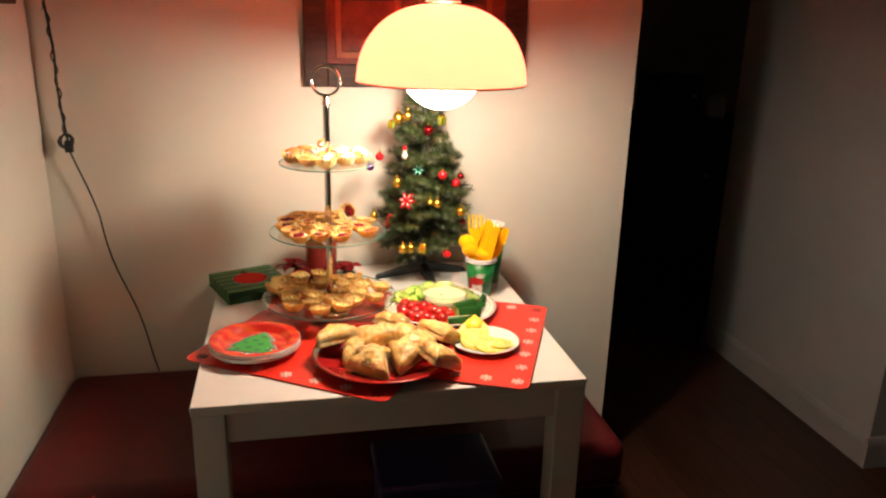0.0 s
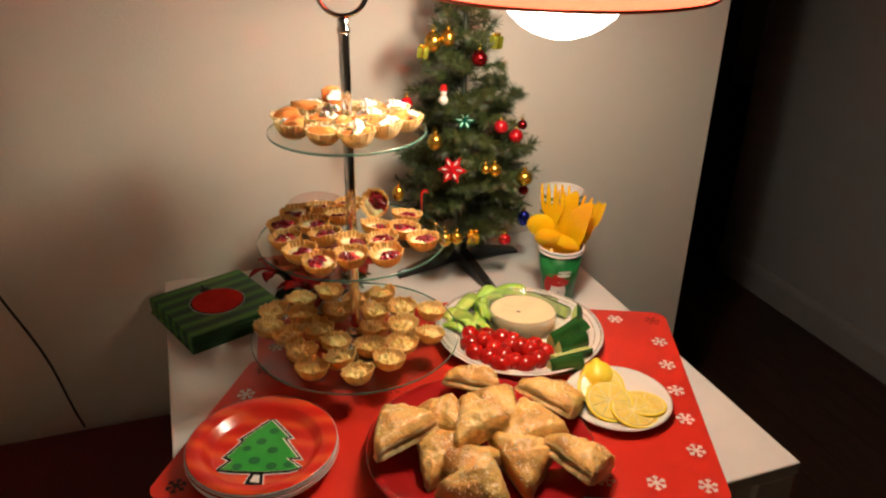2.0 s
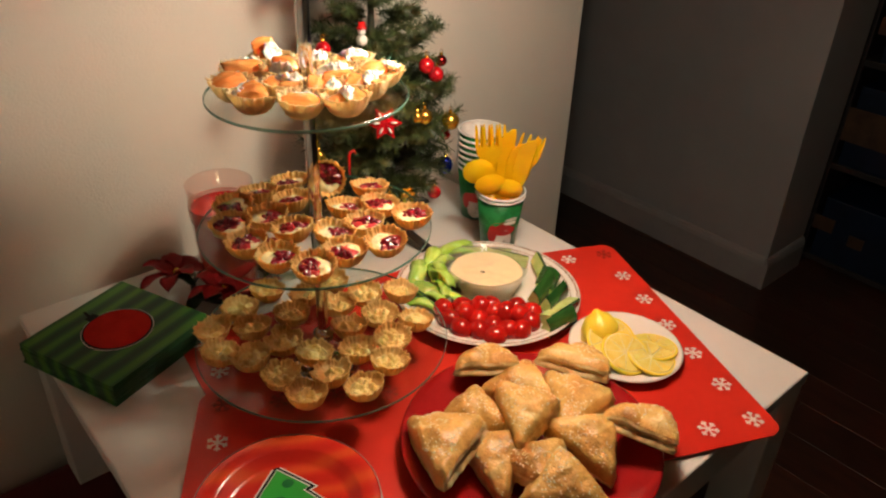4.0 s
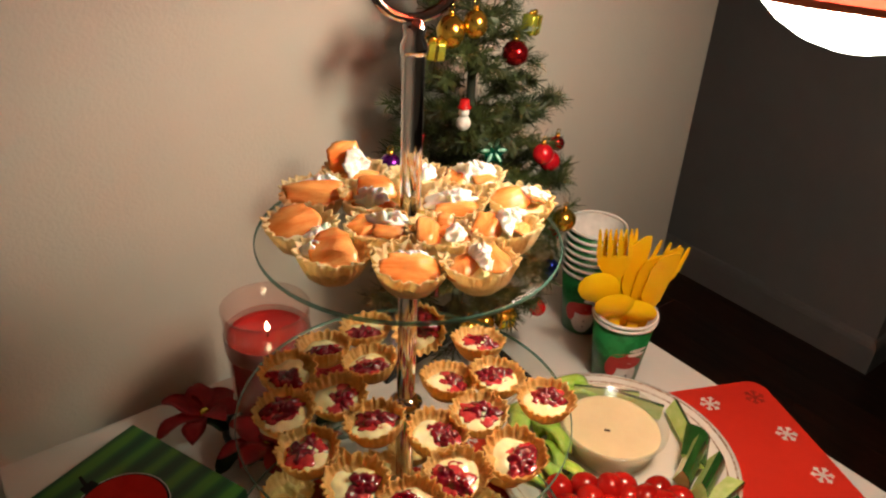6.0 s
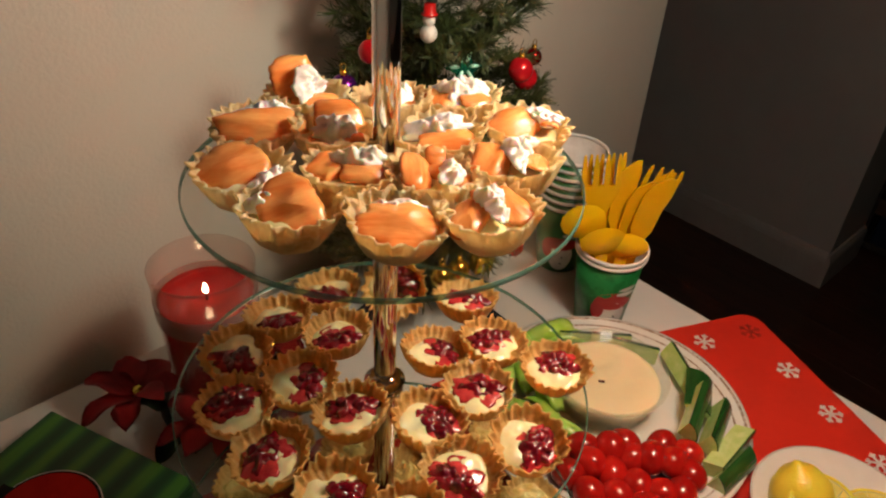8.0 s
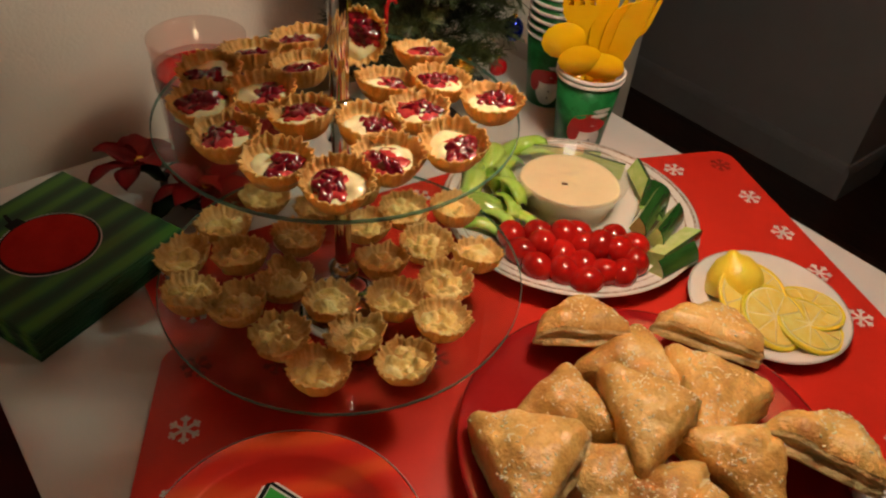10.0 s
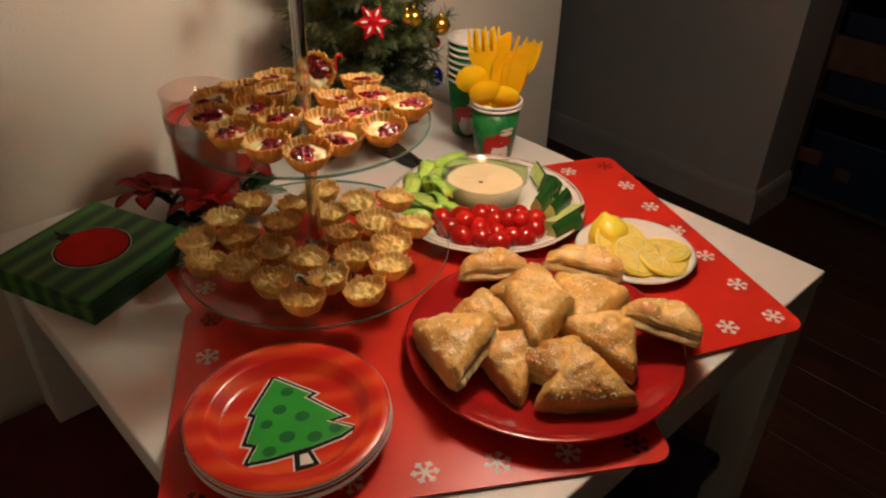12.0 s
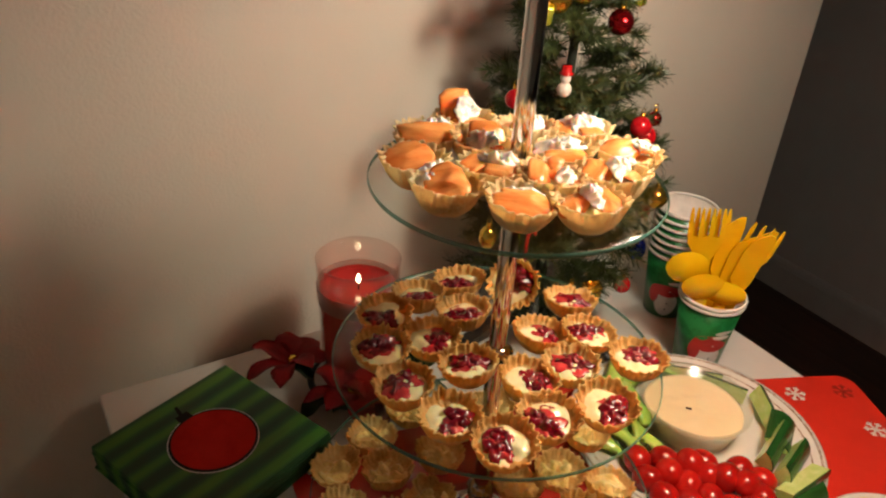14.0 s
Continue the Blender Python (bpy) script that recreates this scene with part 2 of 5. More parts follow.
M["quiche"] = pastry("baked_egg_filling", (0.95, 0.8, 0.35), (0.9, 0.66, 0.2), (0.66, 0.36, 0.08), glaze=0.6, relief=0.002, size=60, steps=(0.48, 0.7, 0.96))
M["tomato"] = mat("tomato_skin", (0.5, 0.012, 0.008), (0.36, 0.006, 0.005), rough=0.2, scale=40, coat=0.35, sss=0.15, per_object=0.18)
M["skin"] = mat("cucumber_skin", (0.03, 0.12, 0.025), (0.014, 0.06, 0.012), rough=0.26, scale=90, stretch=(1, 0.15, 1), bump=0.0004, bscale=200, coat=0.3)
M["flesh"] = mat("cucumber_flesh", (0.66, 0.76, 0.32), (0.5, 0.66, 0.2), rough=0.25, scale=110, sss=0.3, coat=0.4)
M["pepper"] = mat("green_pepper", (0.55, 0.74, 0.2), (0.33, 0.56, 0.06), rough=0.2, scale=60, stretch=(0.4, 2.0, 1), coat=0.4, sss=0.4, per_object=0.25)
M["dip"] = mat("creamy_dip", (0.88, 0.74, 0.46), (0.85, 0.7, 0.42), rough=0.32, scale=50, bump=0.0004, bscale=110, sss=0.15)
M["speck"] = mat("herb_speck", (0.12, 0.05, 0.02), rough=0.5)
M["tub"] = thin_glass("cloudy_plastic", (0.97, 0.98, 0.95), (0.8, 0.8, 0.7), 0.07, 0.06)
M["lemon"] = mat("lemon_peel", (0.9, 0.72, 0.07), (0.86, 0.64, 0.04), rough=0.3, scale=50, bump=0.0006, bscale=320, sss=0.25)
M["lemon_in"] = mat("lemon_flesh", (0.91, 0.76, 0.24), (0.87, 0.66, 0.13), rough=0.18, scale=130, bump=0.0005, bscale=230, sss=0.4, coat=0.5)
M["pith"] = mat("lemon_pith", (0.9, 0.79, 0.36), rough=0.4, scale=100)
M["paper_red"] = stripes("printed_red_paper", (0.54, 0.022, 0.014), (0.62, 0.034, 0.016), (0.68, 0.075, 0.02), 9, (0, 0, 0.15), 0.22, 2.2, 1.2)
M["paper_white"] = mat("white_card", (0.78, 0.74, 0.7), rough=0.45, scale=80)
M["ink"] = mat("black_ink", (0.01, 0.009, 0.008), rough=0.6, scale=60, spec=0.15)
M["print_green"] = mat("green_print", (0.03, 0.36, 0.045), (0.025, 0.31, 0.04), rough=0.3, scale=30)
M["print_dot"] = mat("dark_green_print", (0.012, 0.17, 0.045), rough=0.3, scale=60)
M["napkin"] = stripes("green_striped_paper", (0.006, 0.05, 0.014), (0.016, 0.1, 0.022), (0.06, 0.2, 0.02), 11, (0, 0, 0), 0.6, 1.0, 0.8)
M["napkin_red"] = mat("red_print", (0.5, 0.02, 0.012), (0.42, 0.014, 0.009), rough=0.85, scale=60, spec=0.1)
# Clear jar glass; its reddish cloudy share stands in for scattered candle glow.
M["glow_tinted_glass"] = thin_glass("glow_tinted_glass", (0.98, 0.92, 0.9), (0.8, 0.36, 0.28), 0.06)
M["wax"] = mat("red_wax", (0.46, 0.014, 0.012), (0.36, 0.009, 0.009), rough=0.22, scale=40, sss=0.3, sss_scale=0.008, coat=0.3)
M["wax_film"] = thin_glass("wax_filmed_glass", (0.92, 0.78, 0.74), (0.5, 0.27, 0.25), 0.5)
M["flame"] = glow("flame", (1.0, 0.78, 0.45), 25.0)
M["red_leaf"] = mat("red_fabric_petal", (0.46, 0.01, 0.015), (0.28, 0.005, 0.008), rough=0.6, scale=60, bump=0.0004, bscale=500)
M["green_leaf"] = mat("green_fabric_leaf", (0.025, 0.07, 0.02), (0.014, 0.045, 0.012), rough=0.65, scale=90, bump=0.0004, bscale=400)
M["pale_leaf"] = mat("frosted_leaf", (0.55, 0.58, 0.5), (0.14, 0.22, 0.12), rough=0.6, scale=70)
M["cup_green"] = mat("green_cup_print", (0.018, 0.19, 0.05), (0.01, 0.13, 0.03), rough=0.3, scale=60, lo=0.45, hi=0.55)
M["cup_red"] = mat("red_cup_print", (0.5, 0.015, 0.015), rough=0.3, scale=60)
M["yellow"] = mat("yellow_plastic", (0.92, 0.5, 0.006), (0.86, 0.42, 0.004), rough=0.2, scale=20, sss=0.5, sss_scale=0.008, coat=0.2, per_object=0.1)
M["steel"] = mat("dark_steel", (0.08, 0.08, 0.085), rough=0.35, metal=0.6, scale=60)
M["black_plastic"] = mat("black_plastic", (0.015, 0.015, 0.016), rough=0.35, scale=80)
M["needle"] = mat("fir_needle", (0.072, 0.092, 0.026), (0.024, 0.037, 0.012), rough=0.45, scale=200, per_object=0.35)
M["twig"] = mat("dark_twig", (0.03, 0.035, 0.02), rough=0.7, scale=200)
M["red_ball"] = mat("red_metallic", (0.62, 0.012, 0.022), (0.55, 0.008, 0.015), rough=0.14, metal=0.35, scale=40, coat=0.5)
M["dark_red"] = mat("dark_red_metallic", (0.3, 0.01, 0.014), rough=0.1, metal=0.85, scale=40)
M["gold"] = mat("gold_metallic", (0.78, 0.52, 0.09), (0.7, 0.44, 0.06), rough=0.18, metal=0.95, scale=60)
M["lime"] = mat("lime_foil", (0.6, 0.6, 0.08), (0.5, 0.5, 0.04), rough=0.22, metal=0.7, scale=80, bump=0.0006, bscale=200)
M["blue"] = mat("blue_metallic", (0.015, 0.03, 0.35), rough=0.12, metal=0.85, scale=40)
M["violet"] = mat("violet_metallic", (0.16, 0.02, 0.3), rough=0.15, metal=0.8, scale=40)
M["emerald"] = mat("emerald_metallic", (0.012, 0.26, 0.16), rough=0.12, metal=0.75, scale=40)
M["silver"] = mat("silver_metallic", (0.8, 0.78, 0.75), rough=0.14, metal=1.0, scale=50)
M["petal_silver"] = mat("silver_glitter", (0.8, 0.74, 0.7), rough=0.4, metal=0.6, scale=300)
M["petal_mint"] = mat("mint_glitter", (0.45, 0.9, 0.72), rough=0.4, metal=0.4, scale=300)
M["white_gloss"] = mat("white_gloss", (0.78, 0.74, 0.68), rough=0.3, scale=60)
M["red_gloss"] = mat("red_gloss", (0.5, 0.012, 0.012), rough=0.25, scale=60)
M["frame_wood"] = mat("dark_wood_frame", (0.07, 0.03, 0.02), (0.04, 0.016, 0.011), rough=0.55, scale=22, stretch=(1, 1, 4), bump=0.001, bscale=90)
M["frame_red"] = mat("red_painted_panel", (0.22, 0.045, 0.025), (0.12, 0.02, 0.014), rough=0.5, scale=18, bump=0.0006, bscale=80)
M["frame_light"] = mat("orange_painted_moulding", (0.38, 0.12, 0.05), (0.3, 0.08, 0.035), rough=0.5, scale=30)
M["wire"] = mat("dark_green_wire", (0.02, 0.022, 0.016), rough=0.5, scale=200)
M["bulb_clear"] = mat("clear_mini_bulb", (0.7, 0.66, 0.58), rough=0.15, scale=90, trans=0.4)
# Carton print colours darkened to carry the unlit room's shade.
M["blue_card_shaded"] = mat("blue_printed_card_shaded", (0.005, 0.013, 0.036), (0.003, 0.008, 0.022), rough=0.4, scale=7, lo=0.4, hi=0.6)
M["tan_card_shaded"] = mat("tan_printed_card_shaded", (0.1, 0.055, 0.03), (0.06, 0.03, 0.018), rough=0.45, scale=20)
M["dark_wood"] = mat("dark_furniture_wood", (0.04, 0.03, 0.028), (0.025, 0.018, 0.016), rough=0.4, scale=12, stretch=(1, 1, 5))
M["violet_box"] = mat("dark_blue_plastic", (0.03, 0.02, 0.1), (0.02, 0.014, 0.07), rough=0.35, scale=10)
M["bulb"] = glow("hot_bulb", (0.98, 0.92, 0.73), 205.0)


def globe_material():
    """Thin opal glass that glows all over and lets much of the bulb's light straight through."""
    m = bpy.data.materials.new("opal_globe")
    m.use_nodes = True
    n, l = m.node_tree.nodes, m.node_tree.links
    em = n.new("ShaderNodeEmission")
    em.inputs["Color"].default_value = (0.98, 0.94, 0.78, 1)
    em.inputs["Strength"].default_value = 34.0
    tr = n.new("ShaderNodeBsdfTransparent")
    mx = n.new("ShaderNodeMixShader")
    mx.inputs[0].default_value = 0.3
    l.new(tr.outputs[0], mx.inputs[1])
    l.new(em.outputs[0], mx.inputs[2])
    l.new(mx.outputs[0], n["Material Output"].inputs["Surface"])
    return m


M["globe"] = globe_material()


def shade_material():
    m = bpy.data.materials.new("orange_shade_plastic")
    m.use_nodes = True
    n, l = m.node_tree.nodes, m.node_tree.links
    b = n["Principled BSDF"]
    b.inputs["Base Color"].default_value = (0.83, 0.3, 0.12, 1)
    b.inputs["Roughness"].default_value = 0.25
    tr = n.new("ShaderNodeBsdfTranslucent")
    ns = n.new("ShaderNodeTexNoise")
    ns.inputs["Scale"].default_value = 9
    ramp = n.new("ShaderNodeValToRGB")
    ramp.color_ramp.elements[0].color, ramp.color_ramp.elements[1].color = (1.0, 0.105, 0.06, 1), (1.0, 0.125, 0.075, 1)
    l.new(ns.outputs["Fac"], ramp.inputs["Fac"])
    l.new(ramp.outputs["Color"], tr.inputs["Color"])
    mx = n.new("ShaderNodeMixShader")
    mx.inputs[0].default_value = 0.42
    l.new(b.outputs[0], mx.inputs[1])
    l.new(tr.outputs[0], mx.inputs[2])
    l.new(mx.outputs[0], n["Material Output"].inputs["Surface"])
    return m


M["shade"] = shade_material()
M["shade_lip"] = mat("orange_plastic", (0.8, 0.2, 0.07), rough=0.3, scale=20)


# ---- mesh helpers ----
rnd = random.Random(7)


def part(name, bm, material, parent=None, label="", smooth=True, m=None):
    me = bpy.data.meshes.new(name)
    bm.to_mesh(me)
    bm.free()
    return part_of(name, me, material, parent, label, smooth, m)


def part_of(name, me, material, parent=None, label="", smooth=True, m=None):
    if not me.materials:
        me.materials.append(M[material])
    if smooth and len(me.polygons):
        me.polygons.foreach_set("use_smooth", [True] * len(me.polygons))
    ob = new(name, me)
    if parent:
        ob.parent = parent
    if m is not None:
        ob.matrix_basis = m
    if label:
        tagged(ob, label)
    return ob


def thing(name, label, category, m=None, group="", kind=""):
    ob = new(name)
    ob.empty_display_size = 0.02
    if m is not None:
        ob.matrix_basis = m
    return tagged(ob, label, category, group, kind)


def box(sx, sy, sz, at=(0, 0, 0), bevel=0.0, seg=2, bm=None):
    """A box on its base centre, edges rounded."""
    bm2 = bmesh.new()
    bmesh.ops.create_cube(bm2, size=1.0)
    bmesh.ops.transform(bm2, matrix=Matrix.Translation((at[0], at[1], at[2] + sz / 2)) @ Matrix.Diagonal((sx, sy, sz, 1)), verts=bm2.verts)
    if bevel:
        bmesh.ops.bevel(bm2, geom=bm2.edges[:], offset=bevel, segments=seg, affect="EDGES", profile=0.5)
    if bm is None:
        return bm2
    me = bpy.data.meshes.new("join")
    bm2.to_mesh(me)
    bm2.free()
    bm.from_mesh(me)
    bpy.data.meshes.remove(me)
    return bm


def lathe(profile, n=48, wob=None):
    """Turn a profile of (radius, height) round z. wob(angle, k) may add (radius, height)."""
    bm = bmesh.new()
    rows = []
    for k, (r, z) in enumerate(profile):
        if r < 1e-6:
            rows.append([bm.verts.new((0, 0, z))])
            continue
        row = []
        for i in range(n):
            a = 2 * math.pi * i / n
            dr, dz = wob(a, k) if wob else (0, 0)
            row.append(bm.verts.new(((r + dr) * math.cos(a), (r + dr) * math.sin(a), z + dz)))
        rows.append(row)
    for a, b in zip(rows, rows[1:]):
        for i in range(n):
            j = (i + 1) % n
            if len(a) == 1 and len(b) > 1:
                bm.faces.new((a[0], b[i], b[j]))
            elif len(b) == 1 and len(a) > 1:
                bm.faces.new((a[i], b[0], a[j]))
            elif len(a) > 1 and len(b) > 1:
                bm.faces.new((a[i], b[i], b[j], a[j]))
    bmesh.ops.recalc_face_normals(bm, faces=bm.faces[:])
    return bm


def ball(r, at=(0, 0, 0), squash=(1, 1, 1), seg=20, bm=None, rough=0.0, freq=60.0, seed=0.0):
    out = bm or bmesh.new()
    made = bmesh.ops.create_uvsphere(out, u_segments=seg, v_segments=max(6, seg // 2), radius=1.0)["verts"]
    for v in made:
        p = Vector((v.co.x * squash[0] * r, v.co.y * squash[1] * r, v.co.z * squash[2] * r))
        if rough:
            p += p.normalized() * rough * noise.noise(p * freq + Vector((seed, seed * 1.7, 0)))
        v.co = p + Vector(at)
    return out


def slab(points, t, z=0.0, bm=None):
    """A flat outline with thickness, its underside at z."""
    out = bm or bmesh.new()
    low = [out.verts.new((x, y, z)) for x, y in points]
    top = [out.verts.new((x, y, z + t)) for x, y in points]
    out.faces.new(top)
    out.faces.new(low[::-1])
    for i in range(len(points)):
        j = (i + 1) % len(points)
        out.faces.new((low[i], low[j], top[j], top[i]))
    return out


def tube(points, r, n=8, bm=None, taper=None):
    """A round rod along a line of points."""
    out = bm or bmesh.new()
    pts = [Vector(p) for p in points]
    rows = []
    side = None
    for k, p in enumerate(pts):
        d = (pts[min(k + 1, len(pts) - 1)] - pts[max(k - 1, 0)]).normalized()
        if side is None:
            side = d.orthogonal().normalized()
        side = (side - d * side.dot(d)).normalized()
        up = d.cross(side)
        rr = r if taper is None else r + (taper - r) * k / (len(pts) - 1)
        rows.append([out.verts.new(p + (side * math.cos(2 * math.pi * i / n) + up * math.sin(2 * math.pi * i / n)) * rr) for i in range(n)])
    for a, b in zip(rows, rows[1:]):
        for i in range(n):
            j = (i + 1) % n
            out.faces.new((a[i], a[j], b[j], b[i]))
    out.faces.new(rows[0][::-1])
    out.faces.new(rows[-1])
    return out


def rounded(w, d, r, n=6):
    """The outline of a rectangle with round corners, from 0,0 to w,d."""
    out = []
    for cx, cy, a0 in ((w - r, r, -90), (w - r, d - r, 0), (r, d - r, 90), (r, r, 180)):
        for i in range(n + 1):
            a = radians(a0 + 90 * i / n)
            out.append((cx + r * math.cos(a), cy + r * math.sin(a)))
    return out


def disc(rx, ry, n=32, at=(0, 0), turn=0.0):
    c, s = math.cos(turn), math.sin(turn)
    pts = [(rx * math.cos(2 * math.pi * i / n), ry * math.sin(2 * math.pi * i / n)) for i in range(n)]
    return [(at[0] + x * c - y * s, at[1] + x * s + y * c) for x, y in pts]


# ---- the room ----
def setting(name, bm, material, label, category):
    return tagged(part(name, bm, material, None, "", False), label, category, "", "structure")


WALL_Y, LEFT_X, END_X, HALL_X, HALL_Y, TOP = 0.785, -0.79, 0.797, 1.69, 0.622, 2.4
ground = tagged(new("floor"), "dark reddish-brown wooden plank floor", "floor", "", "structure")
part("subfloor", box(6.2, 8.0, 0.1, (1.3, 0.9, -0.106)), "dark_wood", ground)
wall_back = setting("wall_back", box(END_X - LEFT_X + 0.1, 0.12, TOP, ((END_X + LEFT_X - 0.1) / 2, WALL_Y + 0.06, 0)), "wall", "beige painted wall behind the table", "wall")
setting("wall_left", box(0.12, 4.4, TOP, (LEFT_X - 0.06 - 0.0, WALL_Y - 2.2 - 0.003, 0)), "wall", "beige painted side wall beside the bench", "wall")
setting("wall_hall", box(0.236, 1.05, TOP, (HALL_X + 0.118, HALL_Y + 0.525, 0)), "hall_wall_shaded", "grey-beige painted wall across the passage, dimness put into its colour", "wall")
setting("wall_far", box(6.2, 0.12, TOP, (1.3, 4.3, 0)), "hall_wall_shaded", "wall at the end of the passage, coloured dark for shade", "wall")
setting("wall_near", box(6.2, 0.12, TOP, (1.3, -3.0, 0)), "wall", "plain wall across the room", "wall")
setting("wall_side", box(0.12, 8.0, TOP, (4.4, 0.9, 0)), "hall_wall_shaded", "plain wall of the neighbouring room, shade put into its colour", "wall")
setting("wall_passage", box(0.12, 3.4, TOP, (END_X - 0.06, 2.61, 0)), "hall_wall_shaded", "wall along the passage, coloured dark for shade", "wall")
setting("ceiling", box(6.2, 8.0, 0.1, (1.3, 0.9, TOP + 0.002)), "ceiling", "plain white ceiling", "ceiling")


def baseboard(name, length, m, label):
    bm = bmesh.new()
    prof = [(0, 0), (0.014, 0), (0.014, 0.085), (0.011, 0.098), (0.006, 0.108), (0, 0.112)]
    a = [bm.verts.new((0, y, z)) for y, z in prof]
    b = [bm.verts.new((length, y, z)) for y, z in prof]
    for i in range(len(prof)):
        j = (i + 1) % len(prof)
        bm.faces.new((a[i], b[i], b[j], a[j]))
    bm.faces.new(a[::-1])
    bm.faces.new(b)
    bmesh.ops.recalc_face_normals(bm, faces=bm.faces[:])
    ob = part(name, bm, "hall_trim_shaded", None, "", False, m)
    return tagged(ob, label, "baseboard", "", "structure")


baseboard("baseboard", 1.05, pose(HALL_X, HALL_Y, 0, 0, 0, 90), "white moulded baseboard along the passage wall, greyed for shade")
baseboard("baseboard", 0.25, pose(HALL_X + 0.236, HALL_Y, 0, 0, 0, 180), "short white baseboard round the wall's end, greyed for shade")

# ---- bench ----
bench = thing("corner_bench", "long bench with a dark red vinyl seat", "bench", pose(-0.096, 0.485, 0))
part("base", box(1.36, 0.54, 0.33, (0, 0, 0), 0.006), "bench_base", bench, "dark wooden bench base", False)
cush = box(1.39, 0.58, 0.12, (0, 0, 0.332), 0.035, 5)
part("seat_cushion", cush, "vinyl", bench, "dark red vinyl cushion")
part("piping", tube([(-0.68, -0.287, 0.345), (0.68, -0.287, 0.345)], 0.005), "vinyl", bench)

# ---- table ----
TW, TD, TH = 0.76, 0.76, 0.74
table = thing("dining_table", "small square white lacquered dining table", "table", pose(0.0075, TD / 2, 0, 0, 0, 0.4))
part("tabletop", box(TW, TD, 0.02, (0, 0, TH - 0.02), 0.0025), "table", table, "", False)
for sx in (-1, 1):
    for sy in (-1, 1):
        part("leg", box(0.058, 0.058, TH - 0.021, (sx * (TW / 2 - 0.031), sy * (TD / 2 - 0.031), 0), 0.002), "table", table, "", False)
for s in (-1, 1):
    part("apron", box(TW - 0.122, 0.018, 0.062, (0, s * (TD / 2 - 0.02), TH - 0.083), 0.0015), "table", table, "", False)
    part("apron", box(0.018, TD - 0.122, 0.062, (s * (TW / 2 - 0.02), 0, TH - 0.083), 0.0015), "table", table, "", False)

storage = thing("storage_box", "dark blue plastic storage box under the table", "box", pose(0.1, 0.09, 0, 0, 0, 0))
part("body", box(0.24, 0.17, 0.5, (0, 0, 0), 0.02, 3), "violet_box", storage)
part("lid", box(0.255, 0.185, 0.03, (0, 0, 0.5), 0.01, 3), "violet_box", storage)

# ---- pendant lamp ----
LAMP = (0.128, 0.255)
lamp = thing("pendant_lamp", "orange dome pendant lamp with a glowing opal globe", "lamp", pose(LAMP[0], LAMP[1], 1.297))
R = 0.171
prof = [(R, 0.0)] + [(R * math.cos(radians(a)) ** 0.82, 0.0 + 0.150 * math.sin(radians(a))) for a in range(6, 85, 6)] + [(0.03, 0.151)]
part("shade", lathe(prof, 64), "shade", lamp, "translucent orange plastic dome")
part("lip", lathe([(R - 0.001, 0.0005), (R - 0.0012, -0.0015), (R + 0.0002, -0.003), (R + 0.0016, -0.0015), (R + 0.001, 0.0008)], 64), "shade_lip", lamp, "rolled orange lip")
part("globe", lathe([(0, -0.056)] + [(0.084 * math.sin(radians(a)), 0.028 - 0.084 * math.cos(radians(a))) for a in range(12, 150, 12)] + [(0.0, 0.105)], 32), "globe", lamp, "glowing opal glass globe")
part("bulb", lathe([(0, -0.043), (0.012, -0.0405), (0.022, -0.034), (0.0285, -0.024), (0.03, -0.013), (0.027, 0.0), (0.019, 0.014), (0.0135, 0.03), (0.0135, 0.06), (0, 0.06)], 24), "bulb", lamp, "bright frosted light bulb")
part("cap", lathe([(0, 0.19), (0.02, 0.188), (0.034, 0.16), (0.036, 0.152), (0.0, 0.1515)], 32), "chrome", lamp)
part("cord", tube([(0, 0, 0.185), (0, 0, TOP - 1.297)], 0.003), "wire", lamp)

# ---- on the walls ----
pic = thing("wall_picture", "dark wooden framed relief picture hanging on the wall", "picture", pose(0.162, WALL_Y - 0.012, 1.236))
for x in (-0.267, 0.267):
    part("frame_side", box(0.06, 0.022, 0.72, (x, 0, 0), 0.003), "frame_wood", pic, "", False)
for z in (0.0, 0.66):
    part("frame_rail", box(0.474, 0.022, 0.06, (0, 0, z), 0.003), "frame_wood", pic, "", False)
part("backing", box(0.474, 0.008, 0.6, (0, 0.004, 0.06)), "frame_red", pic, "reddish painted panel", False)
for x, w, z, h in ((-0.13, 0.17, 0.075, 0.2), (0.1, 0.2, 0.075, 0.2), (-0.03, 0.34, 0.32, 0.28)):
    frm = part("inner_panel", box(w, 0.006, h, (x, -0.004, z), 0.002), "frame_light", pic, "orange painted inner moulding", False)
    part("inset", box(w - 0.03, 0.005, h - 0.03, (x, -0.007, z + 0.015), 0.002), "frame_red", frm, "", False)
    part("bar", box(w - 0.04, 0.006, 0.008, (x, -0.009, z + h * 0.72), 0.002), "frame_wood", frm, "", False)

side_pic = thing("small_picture", "small dark framed picture on the side wall", "picture", pose(LEFT_X + 0.012, 0.45, 1.425, 0, 0, 90))
part("frame", box(0.42, 0.02, 0.3, (0, 0, 0), 0.003), "frame_wood", side_pic, "", False)
part("sheet", box(0.36, 0.004, 0.24, (0, -0.011, 0.03)), "frame_red", side_pic, "", False)

